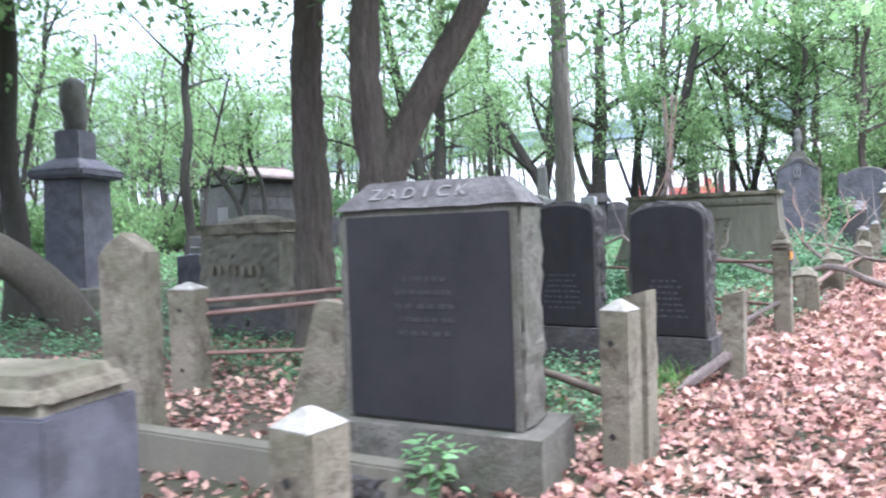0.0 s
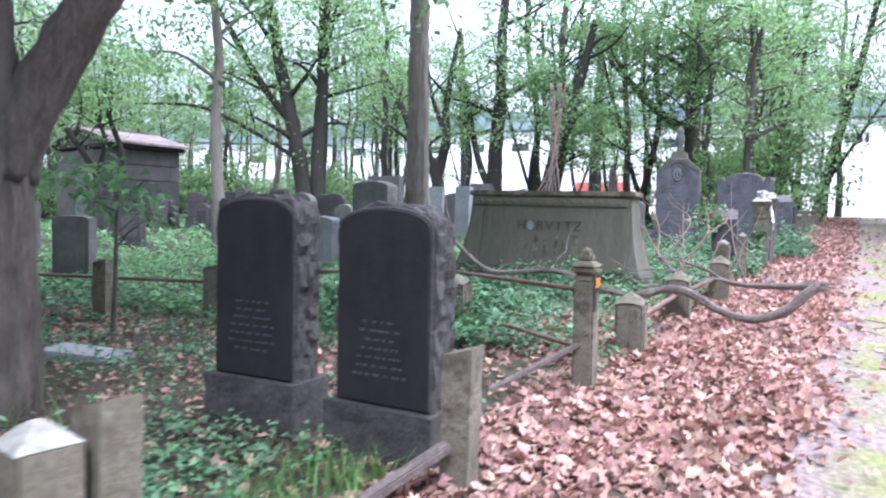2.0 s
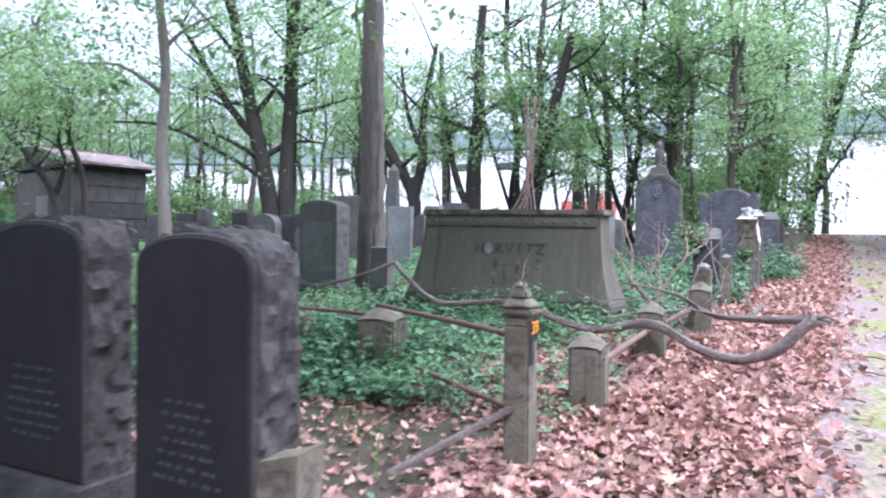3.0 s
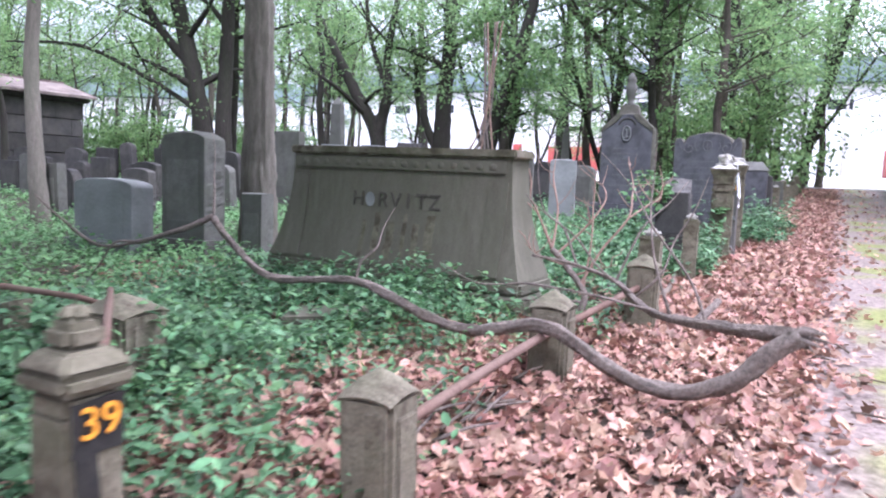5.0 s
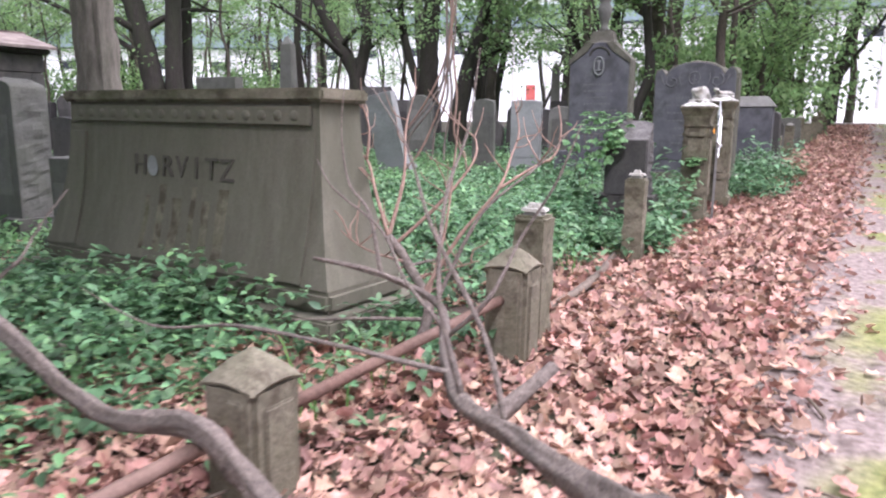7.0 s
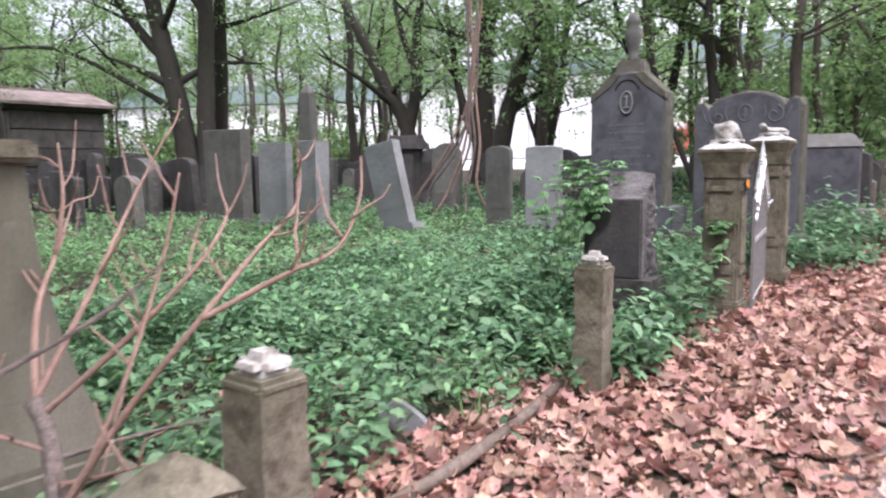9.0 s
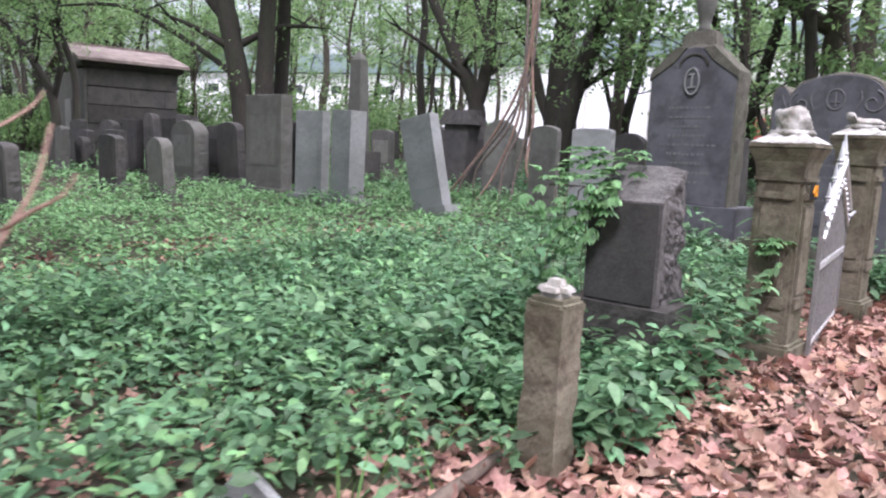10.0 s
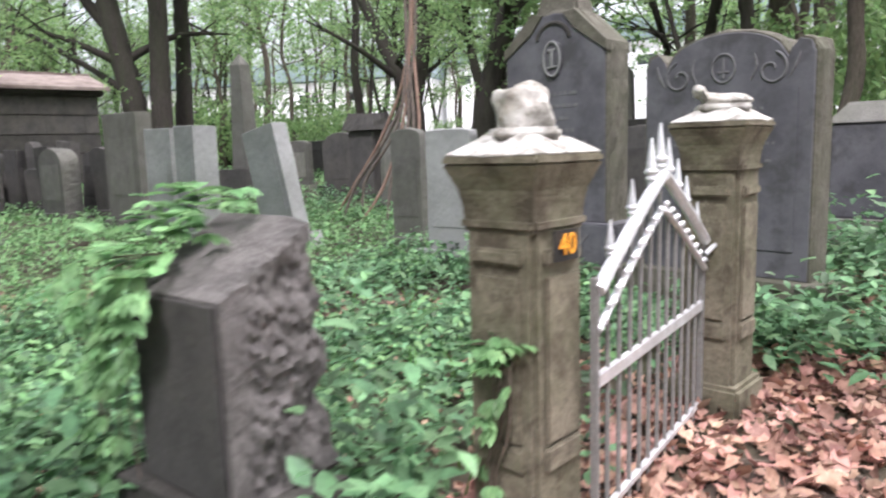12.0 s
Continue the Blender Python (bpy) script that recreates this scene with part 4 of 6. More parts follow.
black_block()
shrine_stone()
winged_stone()
grave(-7.85, 13.3, 0.8, 1.72, 0.4, 4, 0.12, GREYST, label="tall rock-sided grey headstone with worn emblem", base=True, seed=3, rough=0.03)
grave(-9.2, 13.0, 1.4, 1.05, 0.35, -2, 0.12, PALE, label="low pale headstone with sloping top", seed=5, rough=0.0)
grave(-6.5, 13.25, 0.3, 0.92, 0.3, 12, 0, GREYST, label="small square grey marker stone", seed=6, base=False)
grave(-5.2, 21.2, 0.56, 1.42, 0.16, 10, 0.03, PALE, label="thin grey slab headstone", seed=7)
grave(-6.3, 21.6, 0.45, 1.45, 0.14, 10, 0.1, GREYST, label="thin grey slab headstone with rounded top", seed=8)
grave(-7.9, 20.85, 0.6, 1.62, 0.26, 12, 0.0, PALE, 0, -13, label="leaning pale marble slab", seed=9, rough=0)
grave(-9.9, 20.5, 0.44, 1.68, 0.42, 12, 0, PALE, 0, 1, label="square pale marble headstone", seed=10, rough=0)
grave(-11.05, 20.6, 0.74, 1.7, 0.2, 8, 0, PALE, 0, 1, label="pale grey slab headstone", seed=11, rough=0)
grave(-12.95, 20.75, 1.15, 2.05, 0.3, 8, 0, GREYST, label="tall dark brown headstone with flat top", seed=12)
grave(-16.3, 20.5, 0.95, 1.5, 0.4, 10, 0.34, GREYST, label="rounded grey headstone among dark stones", seed=13)
# broken bits in the weeds
t = thing("stone_fragment", "broken slab edge sticking out of the weeds", "stone fragment", pose(-2.03, 14.43, gz(-2, 14.4) - 0.06, 0, 40, 25))
part("body", slab(arch_outline(0.3, 0.2, 0.07), 0.05, 0.006, 2, 2), PALE, t)
t = thing("fallen_slab", "pale flat slab lying among the leaves", "stone slab", pose(-5.6, 6.2, gz(-5.6, 6.2) + 0.0, 2, 3, 20))
part("body", box(0.75, 0.35, 0.09, 0.015), PALE, t)
t = thing("fallen_slab", "flat fallen grey slab half hidden by weeds", "stone slab", pose(-3.5, 11.2, gz(-3.5, 11.2) + 0.05, 4, -3, 30))
part("body", box(0.8, 0.4, 0.09, 0.015), DIMSTONE, t)
for k in range(18):
    rr = random.Random(200 + k)
    x = -13.2 - k * 0.72
    grave(x, 22.0 - k * 0.12 + rr.uniform(-0.5, 0.7), rr.uniform(0.5, 0.85), rr.uniform(1.0, 1.75), 0.22, rr.uniform(4, 16), rr.choice((0.0, 0.08, 0.2)), FARDARK, rr.uniform(-3, 3), rr.uniform(-4, 4), "dark headstone in a crowded row", seed=k + 50)
r = random.Random(11)
FAR = [(-9.6, 24.3, 0.75, 2.0, 0.3), (-11.2, 25.8, 1.1, 1.9, 0.3), (-13.2, 25.8, 1.2, 1.9, 0.35), (-7.6, 26, 0.9, 1.7, 0.3), (-6.2, 25.4, 0.8, 1.6, 0.2), (-4.9, 24.8, 0.7, 1.7, 0.05),
       (-1.6, 24.2, 0.8, 1.5, 0.1), (-1.8, 27.4, 0.6, 1.2, 0.2), (-1.7, 30.5, 0.7, 1.1, 0.1), (-18.0, 21.0, 0.8, 1.5, 0.1), (-19.5, 20.0, 0.9, 1.6, 0.0), (-21.0, 20.3, 0.8, 1.4, 0.2),
       (-22.6, 19.5, 0.9, 1.7, 0.1), (-15.2, 22.5, 0.7, 1.6, 0.0), (-17.4, 23.2, 0.8, 1.7, 0.2), (-12.2, 15.8, 0.7, 1.4, 0.1), (-13.6, 14.8, 0.8, 1.5, 0.0), (-14.8, 15.9, 0.7, 1.3, 0.3),
       (-16.5, 14.2, 0.8, 1.5, 0.1), (-18.6, 15.2, 0.9, 1.6, 0.2), (-12.6, 18.4, 0.7, 1.5, 0.2), (-20.3, 16.5, 0.8, 1.4, 0.0), (-15.5, 18.5, 0.8, 1.5, 0.1), (-23, 17.5, 0.9, 1.6, 0.1)]
for k in range(22):
    FAR.append((r.uniform(-24, -5), r.uniform(26, 36), r.uniform(0.6, 1.0), r.uniform(1.1, 1.9), r.choice((0.0, 0.1, 0.25))))
for k, (x, y, w, h, top) in enumerate(FAR):
    grave(x, y, w * 0.9, h * 0.78, 0.22, r.uniform(-4, 14), top, FARDARK if k % 4 else GREYST, r.uniform(-2, 2), r.uniform(-3, 3), "dark weathered headstone among the trees" if k % 3 else "grey weathered headstone among the trees", seed=k)


def left_group():
    """What stands beyond the fence at the walk's start."""
    t = thing("monument", "tall grey pedestal monument with a draped stone urn", "monument", base_at(-12.9, 5.9, 24))
    part("base", rocky(1.7, 1.7, 0.5, 0.02, 2, 0.12), ROCK, t, "broad base")
    part("pedestal", box(0.86, 0.86, 2.05, 0.03, 0.45, 0.04), SLATE, t)
    part("cornice", box(1.16, 1.16, 0.18, 0.05, 2.45), SLATE, t)
    part("cornice", box(1.12, 1.12, 0.22, 0.01, 2.6, 0.28), SLATE, t, "sloped cornice")
    part("block", box(0.5, 0.5, 0.55, 0.03, 2.78), SLATE, t)
    bm = bmesh.new()
    tube(bm, [(0, 0, 3.3), (0, 0, 3.42), (0, 0, 3.6), (0, 0, 4.0), (0, 0, 4.2), (0, 0, 4.3)], [0.13, 0.17, 0.2, 0.23, 0.2, 0.06], 12, 0.08, 0.25)
    part("urn", bm, GREYST, t, "draped stone urn", None, True)
    t = thing("headstone", "squat rock-faced tomb block with domed top and carved name", "headstone", base_at(-7.55, 5.75, 8))
    part("base", rocky(1.75, 0.95, 0.42, 0.02, 3, 0.1), DARKROCK, t, "dark rough base")
    part("body", rocky(1.42, 0.7, 0.95, 0.04, 4, 0.06, 0.42), DIMSTONE, t, "rough rock-faced body")
    bm = box(1.5, 0.76, 0.24, 0.01, 1.36, 0.0, 1)
    bmesh.ops.subdivide_edges(bm, edges=bm.edges[:], cuts=6, use_grid_fill=True)
    for v in bm.verts:
        if v.co.z > 1.5:
            v.co.z = 1.40 + 0.22 * (1 - (v.co.x / 0.75) ** 2) ** 0.6 * (1 - 0.6 * (v.co.y / 0.38) ** 2) if abs(v.co.x) < 0.75 else 1.40
    part("lid", bm, SANDSTONE, t, "domed stone lid")
    bars = bmesh.new()
    for k in range(7):
        b = bmesh.ops.create_cube(bars, size=1)
        for v in b["verts"]:
            v.co = (-0.45 + k * 0.14 + v.co.x * 0.07, -0.385 + v.co.y * 0.02, 0.9 + v.co.z * 0.12)
    part("inscription", bars, SANDSTONE, t, "worn raised letters")
    fence_post(-4.29, 2.19, 1.57, 0.32, "gabled", 30, 0, label="tall weathered stone post with gabled top")
    fence_post(-5.5, 3.42, 1.14, 0.26, "pyramid", 25, 0, label="mossy square stone post carrying iron pipes")
    t = thing("headstone", "grey granite block with pale sloped top close to the path", "headstone", pose(-3.2, 1.02, 0.07, 0, 0, 22))
    g = gz(-2.6, 1.2) - 0.05
    part("body", box(1.1, 0.5, 0.8 - g, 0.01, g), SLATE, t, "grey granite body")
    part("top", box(1.14, 0.54, 0.14, 0.05, 0.8, 0.05), SANDSTONE, t, "pale weathered top")
    t = thing("kerb", "greenish concrete grave kerb behind the leaf litter", "kerb", pose(-3.2, 2.32, -0.09, 0, 0, 10))
    part("body", box(2.4, 0.14, 0.4, 0.015, gz(-3.2, 2.3) - 0.08), DIMSTONE, t)
    t = thing("rock", "dark lump of stone among leaves at the headstone foot", "rock", pose(-2.42, 2.44, gz(-2.4, 2.4) - 0.04, 0, 0, 30))
    part("body", rocky(0.3, 0.2, 0.2, 0.05, 4, 0.04, 0.0, 0.5), DARKROCK, t)
    t = thing("slab", "thin pale stone slab leaning on the dark headstone", "stone slab", pose(-3.36, 2.9, gz(-3.1, 3) - 0.05, 0, 17, 20))
    part("body", slab(arch_outline(0.42, 1.0, 0.06), 0.1, 0.004, 2, 2), SANDSTONE, t)
    for k, (x, y, w, h) in enumerate(((-10.6, 7.6, 0.6, 0.9), (-11.4, 7.4, 0.6, 0.95), (-12.2, 7.7, 0.7, 0.9), (-13.2, 8.6, 0.6, 1.0), (-9.2, 6.4, 0.35, 0.6), (-14.5, 9.5, 0.8, 1.2), (-10.9, 9.2, 0.7, 1.1), (-16, 11, 0.9, 1.3))):
        grave(x, y, w, h, 0.2, 20, 0.0 if k % 2 else 0.05, SLATE if k < 3 else GREYST, seed=k, label="small grey headstone beyond the fence")


left_group()


def obelisk(x, y, h, w):
    t = thing("obelisk", "slender grey stone obelisk among the trees", "obelisk", base_at(x, y, 14))
    part("base", box(w * 2, w * 2, 0.9, 0.02), FARDARK, t)
    part("shaft", box(w, w, h - 0.9 - w * 0.6, 0.01, 0.9, w * 0.14), GREYST, t)
    part("tip", box(w * 0.72, w * 0.72, w * 0.6, 0.004, h - w * 0.6, w * 0.34), GREYST, t, "pointed tip")


obelisk(-13.03, 23.26, 3.2, 0.4)
obelisk(-8.5, 30.5, 2.6, 0.3)
t = thing("headstone", "dark square pillar stone with a heavy overhanging cap", "headstone", base_at(-11.9, 25.6, 10))
part("body", box(0.7, 0.6, 1.5, 0.02), FARDARK, t)
part("cap", rocky(0.95, 0.8, 0.35, 0.04, 3, 0.1, 1.5, 1.0, 0.15), FARDARK, t, "heavy rough cap")
t = thing("headstone", "grey block headstone with pyramid cap by the path", "headstone", base_at(-1.75, 23.6, 3))
part("base", rocky(1.2, 0.7, 0.35, 0.02, 3, 0.1), GREYST, t)
part("body", box(0.85, 0.45, 0.9, 0.015, 0.35), SLATE, t)
part("cap", box(0.95, 0.5, 0.2, 0.01, 1.25, 0.16), GREYST, t, "sloped cap")
for k in range(7):
    y = 23.0 + k * 2.6
    fence_post(-1.45, y + 2.5, gz(-1.4, y + 2.5) + 0.7 + 0.12 * (k % 3), 0.2, "bun" if k % 2 else "pyramid", k * 3, label="far stone fence post along the path")


def mausoleum():
    """A block tomb house: gabled roof with its ridge running back, gable front with a metal door."""
    t = thing("mausoleum", "small stone block mausoleum with a gabled stained roof", "mausoleum", pose(-32.7, 22.9, gz(-31, 24) - 0.1, 0, 0, -4))
    w, d, h = 5.0, 3.6, 3.75
    for z in range(5):
        hh = h / 5
        part("course", box(w - 0.03 * (z % 2), d - 0.03 * (z % 2), hh - 0.025, 0.02, z * hh, cy=d / 2), FARDARK, t, "stone block course")
        for k in range(2):
            part("joint", box(0.012, 0.012, hh - 0.05, 0, z * hh + 0.02, cx=w / 2 - 0.004, cy=(k + 0.7 + 0.5 * (z % 2)) * d / 2.6), BLACKPAINT, t, "dark mortar joint")
    part("cornice", box(w + 0.45, d + 0.45, 0.2, 0.05, h, cy=d / 2), DARKROCK, t)
    out = [(-w / 2 - 0.1, h + 0.2), (w / 2 + 0.1, h + 0.2), (0, h + 0.85)]
    part("gable", slab(out, 0.3, 0.0, 1, 2), GREYST, t, "pale gable stone", pose(0, -0.1, 0))
    part("gable", slab(out, 0.3, 0.0, 1, 2), GREYST, t, "pale gable stone", pose(0, d - 0.2, 0))
    for sx in (-1, 1):
        bm = bmesh.new()
        p = [(sx * (w / 2 + 0.42), h + 0.18), (0, h + 0.92), (0, h + 1.06), (sx * (w / 2 + 0.42), h + 0.3)]
        for i in range(12):
            y = -0.4 + (d + 0.8) * i / 11
            ring = [bm.verts.new((x, y, z + 0.02 * noise.noise((x, y * 2, 4)))) for x, z in p]
            if i:
                for k in range(4):
                    bm.faces.new((last[k], last[(k + 1) % 4], ring[(k + 1) % 4], ring[k]))
            else:
                bm.faces.new(ring)
            last = ring
        bm.faces.new(list(reversed(last)))
        bmesh.ops.recalc_face_normals(bm, faces=bm.faces[:])
        part("roof_slope", bm, PINKROOF, t, "pale stained stone roof slab")
    part("ridge", box(0.3, d + 0.85, 0.12, 0.03, h + 1.0, cy=d / 2), PINKROOF, t, "ridge stone")
    part("front", box(w + 0.06, 0.12, h - 0.1, 0.02, 0, cy=-0.06), GREYST, t, "paler dressed front wall")
    part("door", box(1.1, 0.06, 2.2, 0.02, 0.3, cy=-0.15), IRON, t, "dark metal door")


mausoleum()

# ---- beyond the trees: yard, sheds ----
bm = box(190, 40, 0.06, 0, -0.03)
tagged(part("yard", bm, CONCRETE, None, "", pose(-45, 70, 1.36 + 0.043 * 36 + 0.03, math.degrees(math.atan(0.043)))), "pale concrete yard beyond the cemetery trees", "yard", kind="structure")


def warehouse(x, y, w, d, h, rot, doors=()):
    t = thing("warehouse", "long white industrial shed with blue-green roof edge", "building", pose(x, y, gz(x, y) - 0.2, 0, 0, rot))
    part("wall", box(w, d, h, 0.02), WAREHOUSE, t, "white clad wall")
    part("roof", box(w + 1, d + 1, 2.5, 0.05, h), TEAL, t, "deep blue-green roof edge")
    part("gutter", box(w + 1.1, 0.3, 0.25, 0.05, h - 0.05, cy=-d / 2 - 0.6), GLASS, t, "dark gutter line")
    for k in range(int(w / 4)):
        part("pilaster", box(0.25, 0.2, h - 0.1, 0.02, 0, cx=-w / 2 + (k + 0.2) * 4, cy=-d / 2 - 0.08), CONCRETE, t, "grey wall pilaster")
    n = int(w / 6)
    for k in range(n):
        xx = -w / 2 + (k + 0.5) * w / n
        part("window", box(2.2, 0.1, 1.0, 0.02, h - 2.4, cx=xx, cy=-d / 2), GLASS, t, "dark strip window")
    for xx, wd, z, hh in doors:
        part("door", box(wd, 0.16, hh, 0.03, z, cx=xx, cy=-d / 2 - 0.05), REDPAINT, t, "red painted loading door")


warehouse(-10, 92, 110, 14, 8.9, 4, ((-1.9, 1.5, 3.0, 2.6), (0.4, 1.3, 3.4, 2.2), (-15.5, 0.9, 1.4, 2.0), (-24, 1.1, 0.8, 2.0)))
warehouse(-84, 70, 44, 14, 8.0, 30)


def container(x, y, rot, mat):
    t = thing("container", "red painted steel container in the yard", "container", base_at(x, y, rot, -0.05), "yard containers")
    part("body", box(6, 2.4, 2.5, 0.03), mat, t)
    for k in range(24):
        part("rib", box(0.11, 0.05, 2.3, 0.01, 0.1, cx=-2.85 + k * 0.248, cy=-1.215), mat, t)
    for s in (-1, 1):
        part("door", box(0.05, 1.12, 2.3, 0.01, 0.1, cx=3.01, cy=s * 0.58), mat, t)


for x, y, rot in ((-26, 83, 5), (6.6, 82, 4)):
    container(x, y, rot, REDPAINT)


def fence_rail(points, r, label, mat=RUST):
    bm = bmesh.new()
    tube(bm, points, [r] * len(points), 9, 0.3, 0.03)
    tagged(part("pipe_rail", bm, mat, None, "", None, True), label, "pipe rail", "fence rails")


fence_rail([(-1.53, 9.0, 0.66), (-1.52, 10.0, 0.74), (-1.53, 11.05, 0.78)], 0.028, "rusty iron pipe rail between fence posts")
fence_rail([(-1.53, 11.05, 0.77), (-1.40, 12.88, 0.88)], 0.028, "rusty iron pipe rail between fence posts")
fence_rail([(-1.5, 7.72, 1.08), (-3.7, 9.3, 1.02)], 0.02, "thin rusty pipe rail running from a fence post")
fence_rail([(-1.5, 7.72, 0.62), (-2.8, 8.6, 0.62)], 0.018, "thin rusty pipe rail near the ground")
fence_rail([(-5.5, 3.42, 0.96), (-5.0, 4.2, 0.98), (-4.5, 4.85, 1.02)], 0.024, "rusty pipe rail from a mossy stone post")
fence_rail([(-5.5, 3.42, 0.84), (-4.65, 4.6, 0.9)], 0.024, "rusty pipe rail from a mossy stone post")
fence_rail([(-5.5, 3.42, 0.5), (-4.7, 4.4, 0.45)], 0.022, "low rusty pipe rail among leaves")
fence_rail([(-1.52, 3.53, 0.55), (-3.0, 4.6, 0.5)], 0.026, "dark iron pipe at knee height", STICK)
fence_post(-3.68, 9.36, 1.0, 0.38, "fan", 10, label="broad low stone post with faceted top")
fence_post(-4.6, 9.2, 0.85, 0.2, "broken", 10, label="square stone post in the undergrowth")
fence_post(-6.2, 8.2, 1.0, 0.26, "broken", 12, label="square stone post in the undergrowth")
fence_rail([(-6.2, 8.2, 0.95), (-4.6, 9.2, 0.95), (-3.75, 9.35, 0.9)], 0.02, "rusty pipe rail in the undergrowth")
fence_post(-7.5, 7.6, 1.02, 0.2, "broken", 12, label="square stone post in the undergrowth")
fence_rail([(-9.0, 7.2, 0.8), (-6.2, 8.2, 0.8)], 0.02, "rusty pipe rail in the undergrowth")
bm = box(0.08, 0.62, 0.05, 0.01)
tagged(part("plank", bm, DEADWOOD, None, "", pose(-1.6, 5.3, gz(-1.6, 5.3) + 0.1, 24, 4, -28)), "grey broken plank against the stone post", "plank")
bm = box(0.055, 0.95, 0.03, 0.008)
tagged(part("plank", bm, DEADWOOD, None, "", pose(-1.72, 7.35, gz(-1.7, 7.3) + 0.22, 20, 4, -32)), "grey broken plank against the post", "plank")

# ---- fallen branch over the fence ----


def fallen_branch():
    t = thing("fallen_branch", "large fallen bare branch lying across the fence post", "branch", pose(-0.68, 10.73, 0))
    o = Vector((0.68, -10.73, 0))

    def limb(name, pts, rad, sides=18, step=0.035, mat=DEADWOOD, label=""):
        bm = bmesh.new()
        tube(bm, [Vector(p) + o for p in pts], [0.88 * q for q in rad], sides, step, 0.42, len(pts), 0.3)
        part(name, bm, mat, t, label, None, True)
    limb("main_limb", [(-0.06, 10.78, 0.98), (-0.18, 10.76, 0.90), (-0.38, 10.73, 0.70), (-0.70, 10.72, 0.585), (-1.05, 10.73, 0.66), (-1.30, 10.75, 0.79), (-1.52, 10.78, 0.85),
                       (-1.78, 10.80, 0.80), (-2.07, 10.82, 0.745), (-2.4, 10.84, 0.79), (-2.75, 10.86, 0.90), (-3.06, 10.88, 0.97), (-3.5, 10.9, 0.93), (-4.0, 10.95, 0.90), (-4.35, 10.92, 1.12), (-4.6, 10.9, 1.36)],
         [0.045, 0.055, 0.056, 0.05, 0.046, 0.045, 0.045, 0.04, 0.038, 0.036, 0.034, 0.034, 0.03, 0.028, 0.03, 0.028])
    limb("side_limb", [(-0.05, 10.80, 0.99), (-0.3, 10.95, 0.95), (-0.55, 11.15, 0.92), (-0.81, 11.31, 0.90), (-1.05, 11.6, 0.89), (-1.25, 11.9, 0.93), (-1.42, 12.1, 1.0), (-1.75, 12.1, 1.1), (-2.1, 12.0, 1.16)],
         [0.045, 0.042, 0.038, 0.034, 0.028, 0.024, 0.02, 0.015, 0.01])
    limb("stub", [(-0.68, 11.22, 0.90), (-0.62, 11.4, 0.97), (-0.58, 11.52, 1.02)], [0.035, 0.03, 0.028], 8)
    limb("limb", [(-4.6, 10.9, 1.36), (-4.8, 10.75, 1.25), (-5.2, 10.6, 1.12), (-5.6, 10.5, 1.07), (-6.0, 10.4, 1.3), (-6.2, 10.3, 1.5)], [0.03, 0.028, 0.022, 0.018, 0.014, 0.008], 7)
    for dy, dz, ln in ((0.0, 0.0, 0.13), (0.03, 0.035, 0.07), (-0.025, -0.02, 0.09), (0.01, -0.045, 0.05), (-0.02, 0.03, 0.1)):
        limb("splinter", [(-0.12, 10.79 + dy * 0.6, 0.965 + dz * 0.6), (-0.05, 10.8 + dy, 0.985 + dz), (-0.05 + ln, 10.81 + dy * 1.2, 0.97 + dz * 1.4)], [0.026, 0.02, 0.003], 6, 0.03)
    rr = random.Random(3)
    starts = [((-3.06, 10.88, 0.97), (0.15, 0.1, 0.35)), ((-0.6, 11.2, 0.92), (-0.45, 0.2, 0.5)), ((-0.85, 11.35, 0.92), (-0.2, 0.35, 0.55)), ((-1.2, 11.85, 0.94), (0.2, 0.3, 0.5)),
              ((-1.25, 11.9, 0.95), (-0.7, 0.1, 0.25)), ((-1.42, 12.1, 1.0), (0.1, 0.4, 0.5)), ((-1.75, 12.1, 1.1), (-0.3, 0.2, 0.45)), ((-1.0, 11.55, 0.9), (-0.75, -0.2, 0.12)),
              ((-4.6, 10.9, 1.36), (-0.3, 0.2, 0.35)), ((-5.2, 10.6, 1.12), (-0.3, -0.1, -0.25))]
    for p, w in starts:
        p, w = Vector(p), Vector(w)
        pts, q = [p], p.copy()
        for k in range(4):
            q = q + w * 0.45 + Vector((rr.uniform(-0.1, 0.1), rr.uniform(-0.1, 0.1), rr.uniform(-0.07, 0.1)))
            pts.append(q.copy())
        limb("twig", pts, [0.013, 0.011, 0.009, 0.006, 0.003], 7, 0.05)
    return t


fallen_branch()


